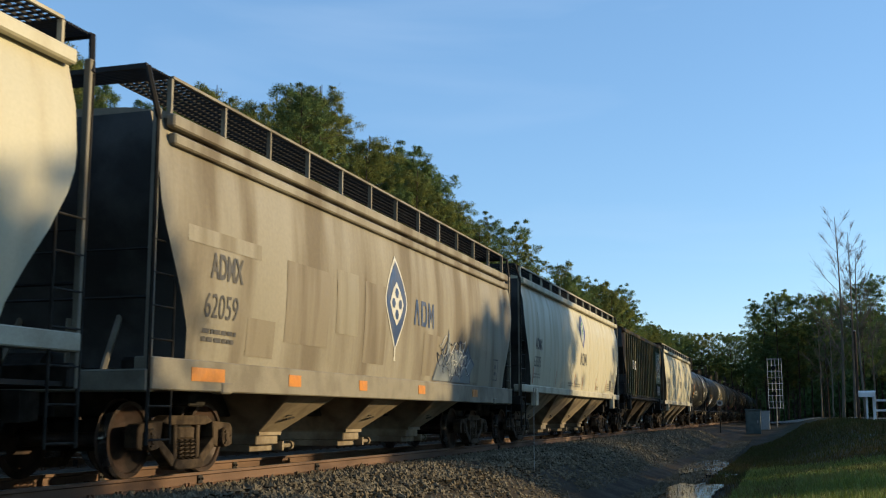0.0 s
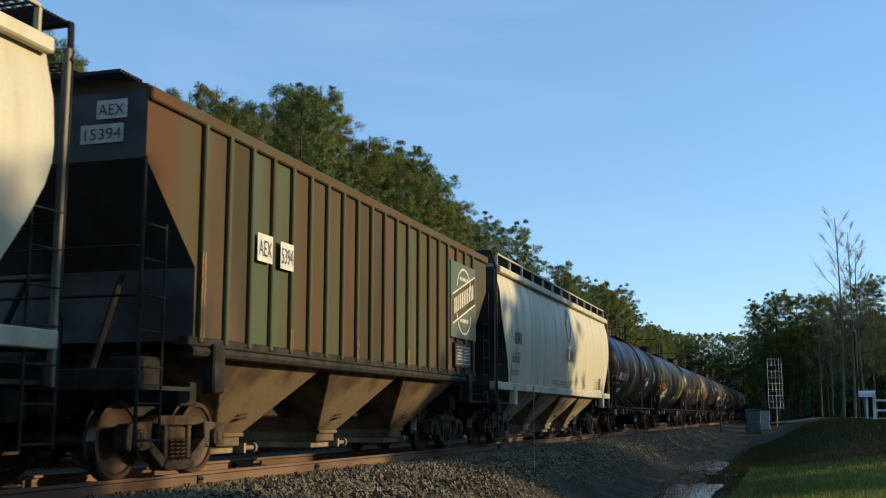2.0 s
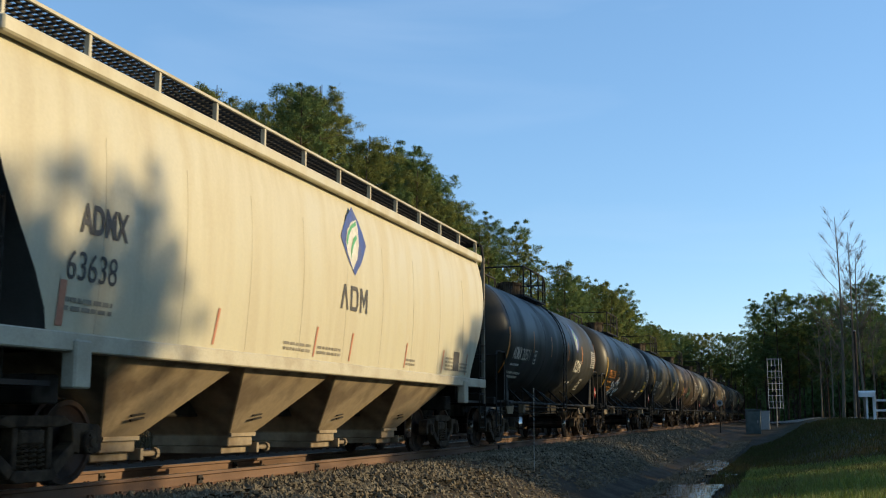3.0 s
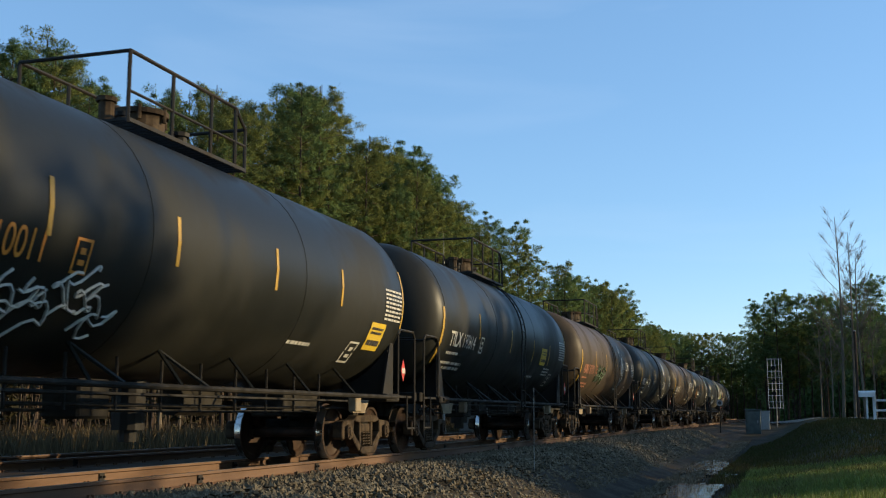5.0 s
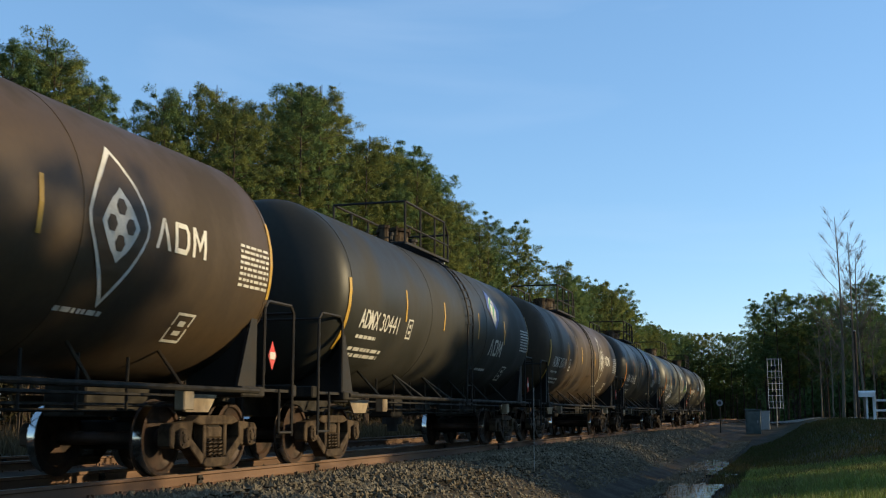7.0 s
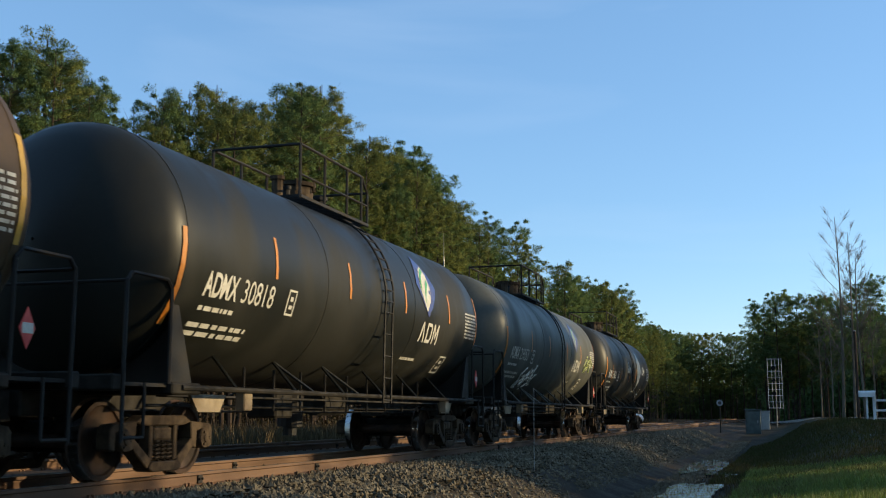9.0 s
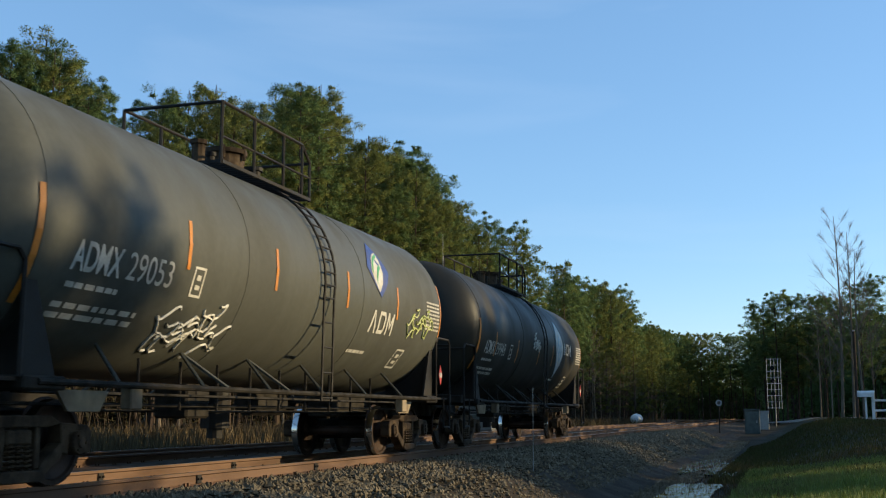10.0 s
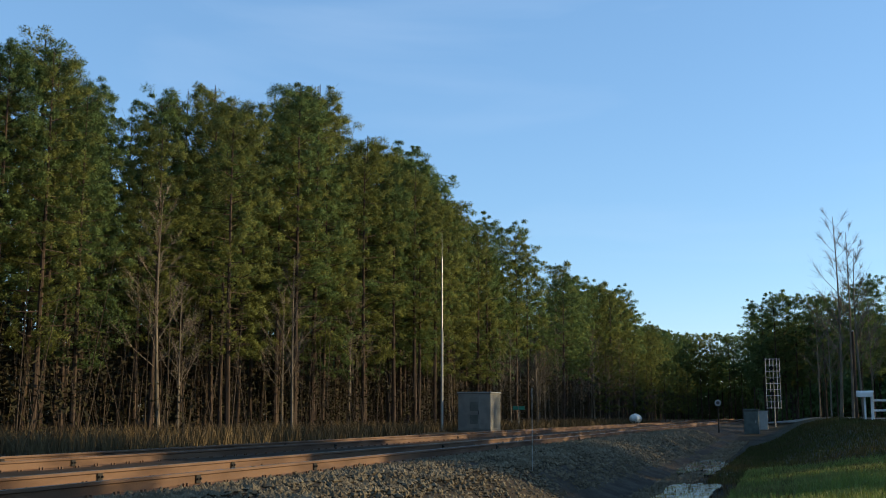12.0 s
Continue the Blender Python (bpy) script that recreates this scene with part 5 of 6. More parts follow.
# ---- trackside things ----
def build_trackside():
    # equipment bungalow
    g = terrain(-12.1, 69)
    c = new("equipment_cabinet")
    c.location = (-10.95, 69.6, g)
    c.scale = (.88, .88, .93)
    c.rotation_euler = (0, 0, radians(-4))
    bm = B()
    box(bm, -1.25, 1.25, -1.1, 1.1, .12, 2.55, .03)
    part("body", bm, M["cabinet"], c)
    bm = B()
    box(bm, -1.33, 1.33, -1.18, 1.18, 2.55, 2.68, .04)
    part("roof", bm, M["cabinet"], c)
    bm = B()
    box(bm, -1.3, 1.3, -1.15, 1.15, -.2, .12, .02)
    part("plinth", bm, M["gravelroad"], c)
    bm = B()
    box(bm, -.45, .45, -1.135, -1.1, .2, 2.35, .01)
    d = part("door", bm, M["cabinet"], c)
    for z0 in (.5, 1.4):
        bm = B()
        for k in range(9):
            box(bm, -.32, .32, -1.16, -1.135, z0 + .07 * k, z0 + .07 * k + .04)
        part("louvre", bm, M["boxpaint"], d)
    bm = B()
    box(bm, .33, .38, -1.19, -1.14, 1.15, 1.4)
    part("handle", bm, M["dark"], d)
    for k in range(9):
        bm = B()
        y = -1.0 + .25 * k
        box(bm, 1.25, 1.28, y - .04, y + .04, .2, 2.5)
        part("panel_rib", bm, M["cabinet"], c)
    tagged(c, "grey aluminium railway equipment cabinet with louvred door", "cabinet")
    # radio mast
    m = new("radio_mast")
    m.location = (-12.9, 67.8, terrain(-12.9, 67.8))
    bm = B()
    tube(bm, (0, 0, -.2), (0, 0, 6.5), .09, 10, .075)
    part("lower_pole", bm, M["chrome"], m)
    bm = B()
    tube(bm, (0, 0, 6.4), (0, 0, 11.2), .05, 8, .04)
    tube(bm, (0, 0, 11.2), (0, 0, 12.7), .02, 6, .012)
    part("upper_pole", bm, M["chrome"], m)
    bm = B()
    box(bm, -.2, .2, -.2, .2, -.2, .1, .02)
    part("footing", bm, M["gravelroad"], m)
    tagged(m, "slim grey metal radio mast beside the cabinet", "mast")
    # green name board on a post
    s = new("track_sign")
    s.location = (-11.3, 82, terrain(-11.3, 82))
    bm = B()
    tube(bm, (0, 0, -.2), (0, 0, 1.75), .03, 6)
    part("post", bm, M["chrome"], s)
    bm = B()
    box(bm, -.45, .45, -.02, .02, 1.45, 1.72, .008)
    part("board", bm, M["signgreen"], s)
    tagged(s, "small green sign on a thin post", "sign")
    # gas tank
    g = new("gas_tank")
    g.location = (-9.9, 137, terrain(-9.9, 137))
    g.scale = (.82, .82, .82)
    bm = B()
    lathe(bm, [(0.02, -1.4), (.35, -1.36), (.6, -1.15), (.66, -.9), (.66, .9), (.6, 1.15), (.35, 1.36), (.02, 1.4)], 20)
    bmesh.ops.rotate(bm, verts=bm.verts, cent=(0, 0, 0), matrix=Matrix.Rotation(radians(80), 3, 'Z'))
    bmesh.ops.translate(bm, verts=bm.verts, vec=(0, 0, .75))
    part("vessel", bm, M["whitewood"], g, smooth=True)
    bm = B()
    tube(bm, (0, 0, 1.35), (0, 0, 1.55), .16, 12)
    part("valve_dome", bm, M["whitewood"], g)
    for y in (-.7, .7):
        bm = B()
        box(bm, -.45, .45, y - .1, y + .1, -.2, .35, .02)
        part("saddle", bm, M["gravelroad"], g)
    tagged(g, "white rounded gas tank near the wood", "tank")
    # round marker on a post
    p = new("marker_post")
    p.location = (3.4, 80, terrain(3.4, 80))
    bm = B()
    tube(bm, (0, 0, -.3), (0, 0, 2.0), .045, 8)
    part("post", bm, M["dark"], p)
    bm = B()
    tube(bm, (0, -.05, 2.1), (0, -.02, 2.1), .22, 20)
    part("disc", bm, M["chrome"], p)
    bm = B()
    tube(bm, (0, -.056, 2.1), (0, -.051, 2.1), .12, 16)
    part("centre", bm, M["stencil"], p)
    tagged(p, "round marker disc on a dark post", "marker")
    # thin stake near the ballast foot
    k = new("stake")
    k.location = (3.05, 23.2, terrain(3.05, 23.2))
    bm = B()
    tube(bm, (0, 0, -.2), (.01, 0, 1.75), .008, 5)
    part("rod", bm, M["chrome"], k)
    bm = B()
    tube(bm, (.01, 0, 1.70), (.01, 0, 1.78), .013, 5)
    part("tip", bm, M["chrome"], k)
    tagged(k, "thin metal marking stake beside the ballast", "stake")
    # signal ladder mast
    s = new("signal_mast")
    s.location = (6.75, 110, terrain(6.75, 110) + .25)
    bm = B()
    tube(bm, (0, 0, -.6), (0, 0, 6.1), .05, 8)
    part("mast", bm, M["chrome"], s)
    for x in (-.68, -.3, .35, .6):
        bm = B()
        tube(bm, (x, 0, 1.5), (x, 0, 6.2), .02, 6)
        part("upright", bm, M["whitewood"], s)
    for q in range(9):
        z = 1.55 + .575 * q
        bm = B()
        tube(bm, (-.68, 0, z), (.6, 0, z), .013 if q % 2 else .022, 6)
        part("rung", bm, M["whitewood"], s)
    for z in (2.9, 4.1, 5.3):
        bm = B()
        tube(bm, (-.15, -.3, z), (-.15, -.06, z), .2, 14)
        tube(bm, (-.15, -.48, z + .03), (-.15, -.3, z), .12, 10)
        part("signal_head", bm, M["dark"], s)
    tagged(s, "white-railed railway signal mast with ladders", "signal")
    # dull equipment box beside it
    b = new("equipment_box")
    b.location = (5.35, 87.5, terrain(5.35, 87.5))
    bm = B()
    box(bm, -.55, .55, -.4, .4, -.1, 1.75, .03)
    part("body", bm, M["boxpaint"], b)
    bm = B()
    box(bm, -.6, .6, -.46, .46, 1.75, 1.85, .03)
    part("lid", bm, M["boxpaint"], b)
    bm = B()
    box(bm, -.45, .45, -.425, -.4, .15, 1.6, .01)
    d = part("door", bm, M["boxpaint"], b)
    bm = B()
    box(bm, .3, .36, -.46, -.42, .8, 1.0)
    part("handle", bm, M["chrome"], d)
    tagged(b, "dull green metal equipment box by the ditch", "box")
    b2 = new("relay_box")
    b2.location = (5.9, 100, terrain(5.9, 100))
    bm = B()
    box(bm, -.4, .4, -.3, .3, -.1, 1.5, .03)
    part("body", bm, M["chrome"], b2)
    bm = B()
    box(bm, -.45, .45, -.36, .36, 1.5, 1.58, .02)
    part("lid", bm, M["chrome"], b2)
    tagged(b2, "small grey relay box beside the road", "box")
    w = new("wooden_pole")
    w.location = (12.25, 76, terrain(12.25, 76))
    bm = B()
    tube(bm, (0, 0, -.4), (0, 0, 5.6), .11, 10, .085)
    part("pole", bm, M["bark"], w)
    bm = B()
    tube(bm, (0, 0, 5.6), (0, 0, 5.66), .09, 10, .05)
    part("cap", bm, M["chrome"], w)
    tagged(w, "brown wooden pole beside the road", "pole")
    x = new("mailbox")
    x.location = (12.15, 65.6, terrain(12.15, 65.6) - .05)
    bm = B()
    box(bm, -.05, .05, -.05, .05, -.3, 1.3, .01)
    part("post", bm, M["whitewood"], x)
    bm = B()
    prism(bm, [(-.28, 1.1), (.28, 1.1), (.28, 1.34), (.16, 1.44), (-.16, 1.44), (-.28, 1.34)], -.42, .42)
    bmesh.ops.translate(bm, verts=bm.verts, vec=(0, 0, .2))
    part("box", bm, M["whitewood"], x)
    tagged(x, "white mailbox on a post by the fence", "mailbox")
    # white board fence
    f = new("board_fence")
    f.location = (12.55, 66, terrain(12.55, 66) - .12)
    for q in range(6):
        bm = B()
        x = 2.4 * q
        box(bm, x - .08, x + .08, -.08, .08, -.4, 1.65, .02)
        prism(bm, [(-.1, 1.65), (.1, 1.65), (0, 1.75)], x - .1, x + .1)
        part("post", bm, M["whitewood"], f)
        if q < 5:
            for z in (.6, 1.15):
                bm = B()
                box(bm, x + .08, x + 2.32, -.03, .02, z, z + .12, .01)
                part("board", bm, M["whitewood"], f)
    tagged(f, "white painted board fence along the road", "fence")


# ---- the train ----
def text_set(car, y, z, h, word, number, mat, surf, seed):
    letters(car, word, y, z, h, mat, surf)
    letters(car, number, y - .05, z - h * 2.1, h, mat, surf)
    bars(car, y - .5, z - h * 3.4, 1.0, h * .9, 2, mat, surf, seed=seed)


def build_train():
    cars = []
    grey_dirty = "weathered tan covered hopper car with roof walkway"
    creamy = "cream covered hopper car with a leaf emblem"
    # leading hopper, only its rear shows
    c, s, hl = hopper_car(-7.6, 9.5, "cream", "cream covered hopper car, only its rear in view")
    cars.append(c)
    # weathered hopper
    c, s, hl = hopper_car(10.68, 27.25, "tan", grey_dirty + " and blue diamond emblem")
    letters(c, "ADMX", -6.63, 2.41, .30, M["stencil"], s, width=.84, bold=.012)
    letters(c, "62059", -6.72, 1.92, .30, M["stencil"], s, width=.84)
    bars(c, -7.15, 1.58, .85, .2, 2, M["stencil"], s, seed=2)
    diamond_emblem(c, -.4, 2.71, .5, .77, s, M["navy"], M["white"], .24)
    word_block(c, .57, 2.42, 1.3, .48, M["navy"], s)
    frame_patch(c, hl - 1.9, 1.55, .45, .5, M["stencil"], s)
    for k, (y, w) in enumerate(((-7.4, .8), (-4.75, .4), (-2.1, .35), (.9, .4), (4.6, .4))):
        bm = B()
        box(bm, 1.602, 1.608, y, y + w, 1.14, 1.3)
        part("reflector_patch", bm, M["orange"], c)
    for k, (y, z, w, h, m) in enumerate(((-4.9, 1.75, 1.5, 1.15, "stain"), (-3.1, 2.0, .9, 1.0, "repaint"), (-1.9, 1.6, 1.0, 1.35, "stain"), (-7.6, 2.78, 1.9, .2, "repaint"),
                                           (1.2, 1.5, 1.1, .8, "stain"), (2.6, 1.5, .9, .6, "stain"), (3.9, 1.46, 1.2, .5, "repaint"), (-6.0, 1.5, .8, .5, "stain"), (5.4, 2.2, .8, 1.1, "repaint"))):
        patch("repaint_patch", c, [(y, z), (y + w, z), (y + w, z + h), (y, z + h)], M[m], s, -.004)
    shape = [(0, 0), (.18, .42), (.42, .62), (.62, .66), (.72, 1.25), (.86, .7), (1.1, .82), (1.3, .78), (1.38, 1.08), (1.52, .8), (1.72, .78), (1.86, .98), (2.02, .7), (2.3, .5), (2.1, .25), (2.12, 0)]
    patch("sprayed_outline", c, [(1.86 + a * 1.27, 1.42 + b * .86) for a, b in shape], M["scrawl"], s, .002)
    patch("sprayed_fill", c, [(1.93 + a * 1.21, 1.43 + b * .78) for a, b in shape], M["sprayfill"], s, .006)
    graffiti(c, 3.2, 1.46, .95, lambda a, b: s(a, b, .004), 77, M["scrawl"], .011)
    graffiti(c, 3.25, 1.45, .9, lambda a, b: s(a, b, .008), 78, M["white"], .008)
    cars.append(c)
    # cream hopper
    for f, r, num, seed in ((28.3, 45.4, "63333", 3), (62.1, 79.2, "63638", 4)):
        if seed == 4:
            # ribbed hopper runs between the two cream ones
            c, s, hl = hopper_car(46.72, 61.4, "ribbed", "faded olive-brown ribbed hopper car with rust stains")
            for y, w, h, z, word in ((-4.62, .45, .30, 2.86, "AEX"), (-3.92, .42, .30, 2.84, "5394")):
                patch("white_panel", c, [(y, z - .08), (y + w, z - .08), (y + w, z + h), (y, z + h)], M["white"], s, .02, 0)
                letters(c, word, y + w / 2, z + .0, .22, M["stencil"], lambda a, b: s(a, b, .026), width=w * .85)
            y0 = 4.2
            bm = B()
            box(bm, 1.5, 1.592, y0, y0 + 1.9, 2.36, 3.98, .006)
            part("emblem_board", bm, M["boardgreen"], c)
            bm = B()
            box(bm, 1.5, 1.592, y0 + .3, y0 + 1.45, 1.74, 2.26, .006)
            part("data_board", bm, M["dark"], c)
            patch("emblem_band", c, [(y0 + .1, 2.66), (y0 + 1.8, 3.2), (y0 + 1.8, 3.78), (y0 + .1, 3.24)], M["panel_brown"], s, .017, 0)
            t45 = [(y0 + .1, 2.62), (y0 + .1, 2.66), (y0 + 1.8, 3.2), (y0 + 1.8, 3.16)]
            patch("emblem_line", c, t45, M["white"], s, .021, 0)
            patch("emblem_line", c, [(a, b + .62) for a, b in t45], M["white"], s, .021, 0)
            for k in range(11):
                a = y0 + .22 + .138 * k
                b = 2.78 + (a - y0) * .31
                patch("emblem_bar", c, [(a, b), (a + .08, b + .03), (a + .08, b + .36), (a, b + .33)], M["white"], s, .021, 0)
            for sgn in (1, -1):
                ring = [(y0 + .95 + .56 * math.cos(q), 3.17 + sgn * .22 + sgn * .5 * math.sin(q)) for q in np.linspace(.15, math.pi - .15, 14)]
                inn = [(y0 + .95 + .51 * math.cos(q), 3.17 + sgn * .22 + sgn * .46 * math.sin(q)) for q in np.linspace(.15, math.pi - .15, 14)]
                for k in range(13):
                    patch("emblem_ring", c, [ring[k], ring[k + 1], inn[k + 1], inn[k]], M["white"], s, .021, 0)
                bars(c, y0 + .65, 3.17 + sgn * .45 - .07, .6, .14, 1, M["white"], lambda a, b: s(a, b, .021), seed=9)
            patch("data_panel", c, [(y0 + .35, 1.78), (y0 + 1.4, 1.78), (y0 + 1.4, 2.22), (y0 + .35, 2.22)], M["stencil"], s, .017, 0)
            for dy in (.39, .91):                 # ruled stencil cells
                for q in (0, .44):
                    patch("stencil_frame", c, [(y0 + dy + q, 1.82), (y0 + dy + q + .016, 1.82), (y0 + dy + q + .016, 2.19), (y0 + dy + q, 2.19)], M["white"], s, .021, 0)
                for q in (0, .355):
                    patch("stencil_frame", c, [(y0 + dy, 1.82 + q), (y0 + dy + .456, 1.82 + q), (y0 + dy + .456, 1.836 + q), (y0 + dy, 1.836 + q)], M["white"], s, .0215, 0)
                bars(c, y0 + dy + .06, 1.87, .33, .26, 4, M["white"], lambda a, b: s(a, b, .021), seed=31)
            for z, wd in ((4.12, "AEX"), (3.84, "15394")):
                bm = B()
                yb = -hl + .095
                xa, xb = (.86, 1.26) if len(wd) < 4 else (.66, 1.22)
                box(bm, xa, xb, yb - .012, yb, z - .04, z + .18)
                part("white_panel", bm, M["white"], c)
                letters(c, wd, (xa + xb) / 2, z, .13, M["stencil"], lambda a, b: Vector((a, yb - .02, b)), width=(xb - xa) * .86)
            cars.append(c)
        c, s, hl = hopper_car(f, r, "cream", creamy)
        letters(c, "ADMX", -6.55, 2.56, .29, M["stencil"], s, width=.84, bold=.012)
        letters(c, num, -6.7, 2.07, .29, M["stencil"], s, width=.84)
        bars(c, -7.1, 1.72, .8, .17, 2, M["faintprint"], s, seed=seed)
        leaf_emblem(c, .32, 3.55, .52, .54, s)
        word_block(c, -.25, 2.4, 1.22, .4, M["stencil"], s)
        for y in (-hl + 4.4, -hl + 7.4, .25, 2.9, hl - 3.4, hl - 1.7):
            patch("rust_streak", c, [(y, 1.6), (y + .05, 1.6), (y + .14, 2.05), (y + .08, 2.05)], M["pinkpaint"], s, 0, 0)
        patch("reflector_stripe", c, [(-hl + 1.35, 1.6), (-hl + 1.46, 1.6), (-hl + 1.46, 2.05), (-hl + 1.35, 2.05)], M["pinkpaint"], s, 0, 0)
        for k, (y, w, n) in enumerate(((-hl + 6.4, .9, 2), (3.0, .5, 2), (5.4, .8, 4), (6.4, .6, 3), (-1.0, .9, 2))):
            bars(c, y, 1.62, w, .075 * n, n, M["faintprint"], s, seed=20 + k)
        frame_patch(c, hl - 2.6, 1.66, .4, .4, M["stencil"], s)
        patch("data_panel", c, [(hl - 2.6, 1.68), (hl - 2.2, 1.68), (hl - 2.2, 2.04), (hl - 2.6, 2.04)], M["stencil"], s, .003, 0)
        cars.append(c)

    # tank cars
    fr = [81.6, 97.15, 112.3, 128.0, 143.5, 159.1, 174.6, 190.13, 205.8]
    paints = ["black", "black", "black", "brown", "darkgrey", "brown", "black", "grey", "darkgrey"]
    marks = ["ADMX 20571", "UTLX 210011", "TILX 190614", "ADMX 30703", "ADMX 30441", "ADMX 30719", "ADMX 30818", "ADMX 29053", "ADMX 29948"]
    colours = ["white", "orangepaint", "white", "pinkpaint", "white", "white", "white", "white", "white"]
    words = {"black": "glossy black tank car with reflective stripes", "brown": "rust-brown weathered tank car with diamond emblem",
             "darkgrey": "dark grey tank car streaked with dirt", "grey": "light grey tank car with graffiti"}
    for i, f in enumerate(fr):
        stripe = "yellow" if i in (1, 2, 3, 4, 5) else "orange"
        st = [(-3.6, 2.45), (-1.25, 2.45), (1.35, 2.45), (3.7, 2.45)] if i not in (6, 8) else ([(-4.85, 2.15), (-2.6, 2.1), (-.1, 2.15), (1.75, 2.2)] if i == 8 else [(-3.9, 2.6), (-1.2, 2.6), (1.5, 2.6), (4.2, 2.62)])
        if i in (3, 5):
            st = st[:3]
        if i == 1:
            st = [(a - .3, b) for a, b in st]
        if i == 2:
            st = [(-3.6, 2.45), (-.6, 2.3), (1.95, 2.2), (4.0, 2.17)]
        c, s, hl = tank_car(f, f + 12.5, M[paints[i]], words[paints[i]], stripe, st, None if i == 1 else .5)
        mat = M[colours[i]]
        a, b = marks[i].split()
        letters(c, a, -5.3, 2.2, .30, mat, s, width=.85, bold=.008)
        letters(c, b, -4.3, 2.2, .30, mat, s, width=.9)
        frame_patch(c, -3.4, 2.15, .26, .36, mat, s)
        bars(c, -5.7, 1.98, .9, .1, 1, mat, s, seed=30 + i)
        bars(c, -5.75, 1.68, 1.5, .2, 2, mat, s, seed=40 + i)
        bars(c, hl - .85, 2.36, .8, .58, 8, M["white"], s, "data_block", seed=50 + i, gap=.5)
        frame_patch(c, hl - (1.5 if i == 2 else 1.95), 1.62, .4, .34, M["white"], s)
        if i == 2:
            bars(c, hl - 2.5, 1.86, .75, .24, 3, M["white"], s, seed=77)
        bars(c, hl - 4.2, 1.75, .8, .09, 1, M["white"], s, seed=60 + i)
        if i in (3, 5, 8):
            diamond_emblem(c, 2.7, 2.74, .5, .78, s, paint_of(i), M["white" if i != 8 else "paleblue"], .0)
            word_block(c, 3.4, 2.6, 1.2, .36, M["white"], s)
        elif i in (6, 7, 4, 0):
            leaf_emblem(c, 2.88, 3.25, .55 if i == 6 else .5, .58 if i == 6 else .46, s)
            word_block(c, 2.5, 2.15, 1.2, .38, M["white"], s)
        if i in (1, 2):
            y, z = (3.0, 2.16) if i == 2 else (hl - 1.35, 1.86)
            patch("yellow_label", c, [(y, z), (y + .68, z), (y + .68, z + .46), (y, z + .46)], M["yellowlabel"], s)
            bars(c, y + .08, z + .24, .52, .14, 2, M["stencil"], lambda a, b: s(a, b, .005), seed=81)
            bars(c, y + .06, z + .06, .56, .11, 1, M["stencil"], lambda a, b: s(a, b, .005), seed=82, gap=.2)
        if i in (1, 7, 8):
            graffiti(c, {1: -3.4, 7: -3.0, 8: -.45}[i], {1: 1.5, 7: 1.5, 8: 2.5}[i], {1: .8, 7: .7, 8: .35}[i], s, i)
        if i == 7:
            graffiti(c, 5.0, 2.15, .6, s, 91, M["limespray"])
        if i == 3:
            graffiti(c, -2.4, 1.85, .75, s, 92, M["greenspray"])
        cars.append(c)
    return cars


def paint_of(i):
    return {3: M["brown"], 5: M["brown"], 8: M["white"]}[i]


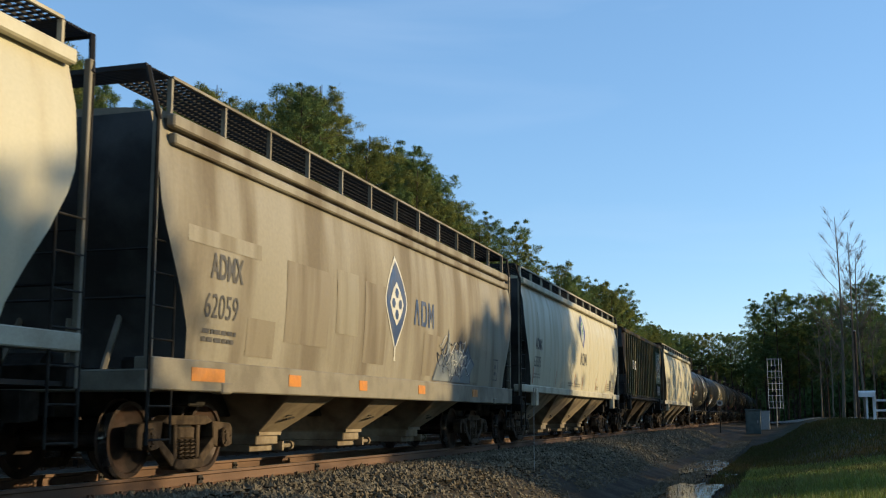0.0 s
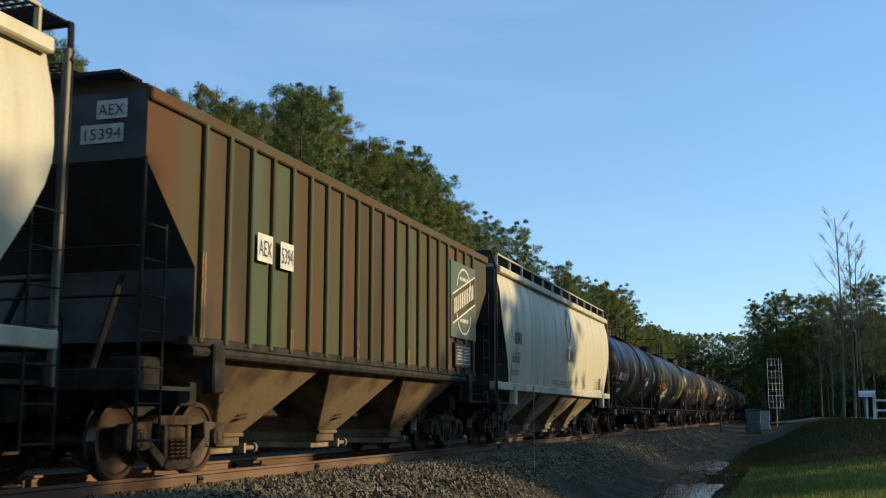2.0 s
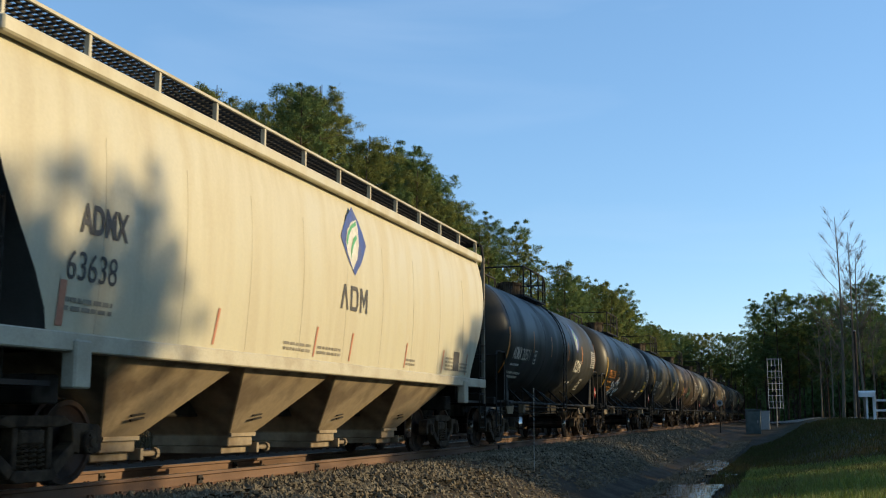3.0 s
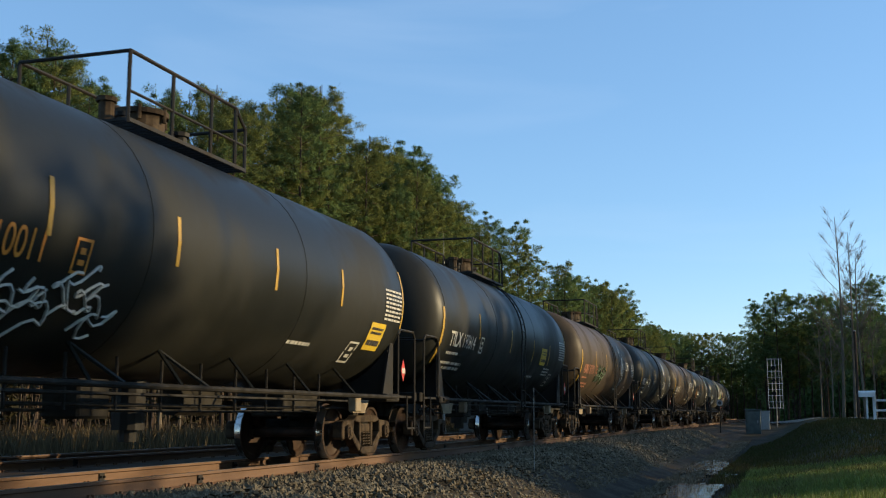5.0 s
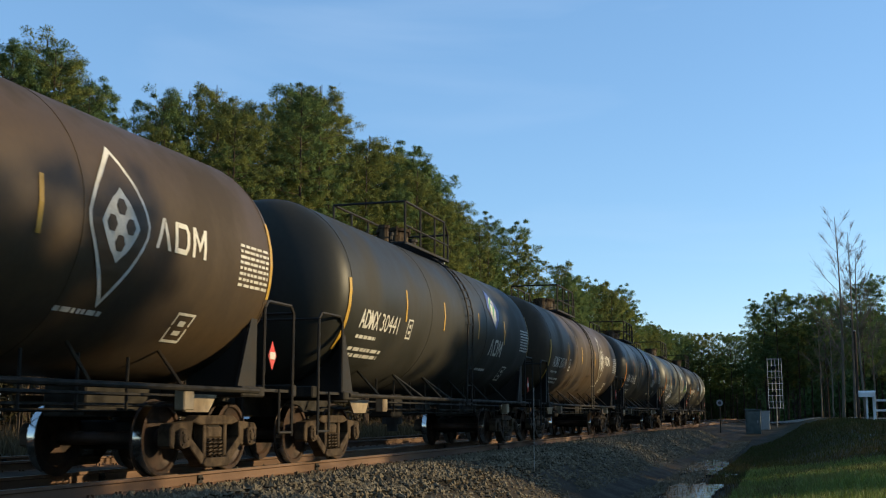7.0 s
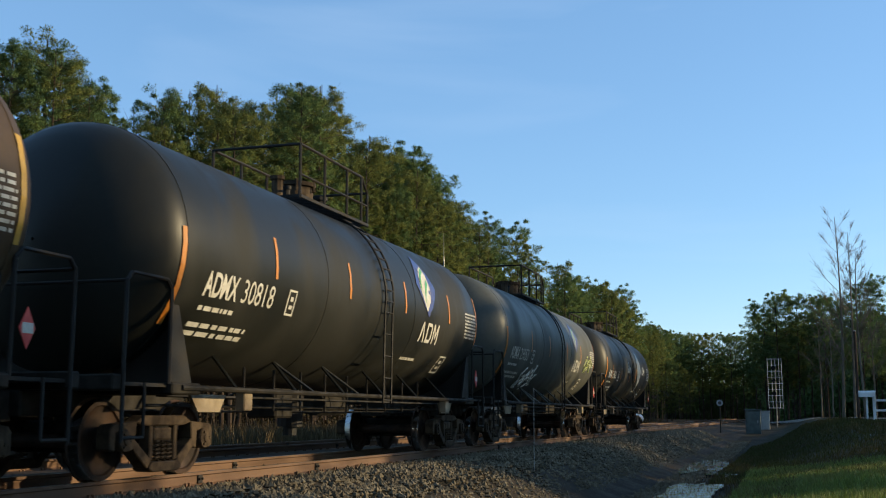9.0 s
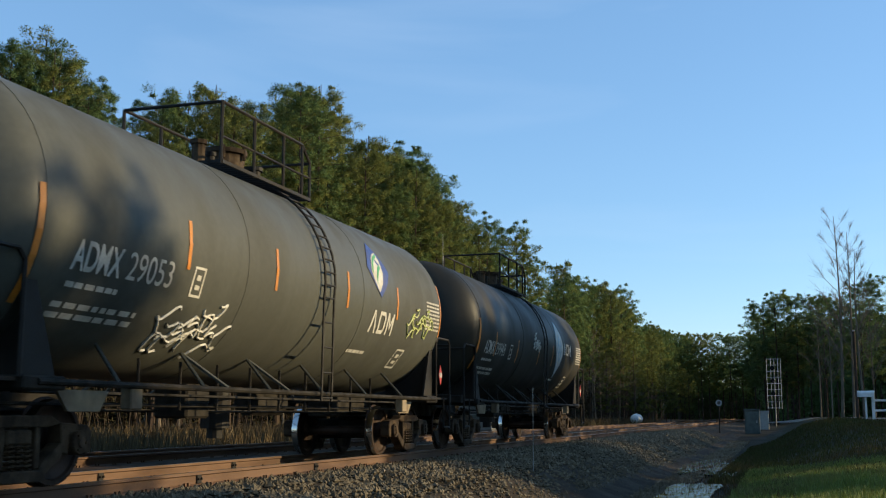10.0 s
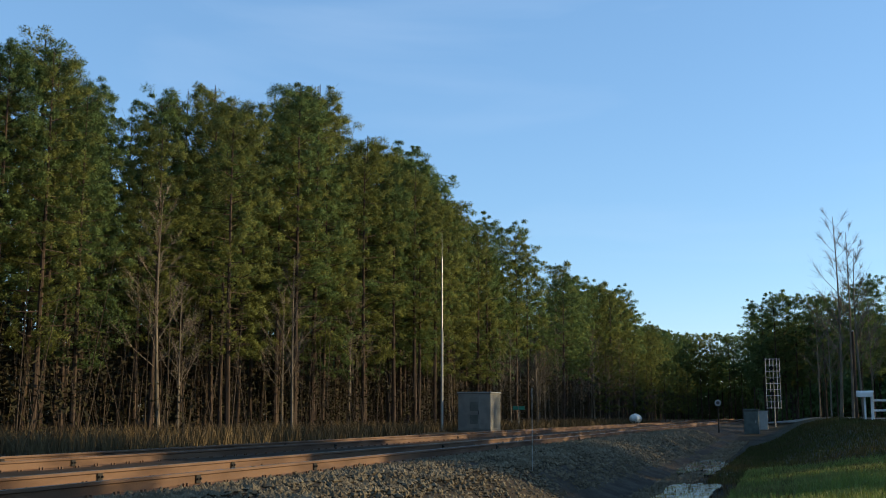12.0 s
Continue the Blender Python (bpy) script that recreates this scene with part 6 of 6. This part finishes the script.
def graffiti(car, y, z, k, surf, seed, mat=None, thick=.018):
    """Sprayed white scribble."""
    rr = random.Random(seed)
    bm = B()
    for j in range(9):
        u, w = y - k + 2 * k * j / 8, z + rr.uniform(0, .3)
        pts = []
        ph, amp = rr.uniform(0, 6), rr.uniform(.25, .5) * k
        for q in range(14):
            t = q / 13
            pts.append((u + .25 * k * math.sin(t * 7 + ph) + .1 * t, w + amp * 2 * t * (1 - .3 * t) + .08 * k * math.sin(t * 15 + ph)))
        for p, q in zip(pts, pts[1:]):
            tube(bm, surf(*p), surf(*q), thick, 4, caps=False)
    part("sprayed_scribble", bm, mat or M["white"], car)


def motions():
    """The train rolls past at a steady pace and its wheels turn."""
    times = [0, 2, 4, 6, 8, 10, 12]
    for c in TRAIN:
        walk(c, [(t, pose(0, c["s"] - SPEED * t, 0)) for t in times])
    turn = math.degrees(SPEED / 0.457)
    for ax, y in WHEELSETS:
        walk(ax, [(k / 30, pose(0, y, .457, turn * k / 30)) for k in range(361)])


SPEED = 18.13
# trees beyond the camera's right hand: x, y, size
SHADE = [(36, 22.7, .83), (38.5, 23.2, .87), (40, 24.0, .85), (35, 22.7, .77), (34, 20, .77), (37, 20.2, .82), (34, 17.5, .77), (37, 17.8, .82), (40, 20.5, .88), (41.5, 22.5, .9), (35, 14.5, .76), (38, 13, .81), (36, 10, .77), (40, 7, .86), (37, 3.5, .8), (40, 0, .9), (36, -4, .85), (39, -9, .9),
         (33, 23.3, .66), (34.5, 23.0, .74), (31.8, 22.6, .6),
         (36, 36.3, .70), (36, 37.6, .76), (37, 38.6, .8), (38, 39.6, .82), (35, 40, .8), (39, 42, .84), (36, 42.8, .82), (40, 43.6, .86), (39, 45, .92), (36, 45.5, .92), (41, 46.5, 1.0), (40, 48, .95),
         (36, 48.5, .92), (38, 50.5, .6), (37, 54, .64), (36, 56.5, .66), (43, 50, 1.0),
         (36, 59.5, .8), (39, 61, .9), (39, 63.4, .85), (36, 65, .85), (36, 69, .9), (39, 74, .9), (37, 80, .9), (40, 84, .95), (40, 69, .95), (36, 73, .8), (43, 76, 1.0), (40, 91, .95), (36, 94, .9), (39, 101, .97), (36, 109, .95), (40, 119, .97), (37, 130, .95), (40, 146, .95)]
# a lower row, out of view, added to shade the ditch and bank
SHADE += [(33 + 1.2 * math.sin(k * 2.1), 47 + 3.0 * k, .58 + .03 * math.sin(k * 1.7)) for k in range(24)]
build_ground()
build_track("near_track", 0, -60, 256, "rusty main track on timber ties, carrying the train")
build_track("far_track", -4.65, -60, 256, "second rusty track on timber ties")
TRAIN = build_train()
build_trackside()
build_woods()
build_grass()
motions()
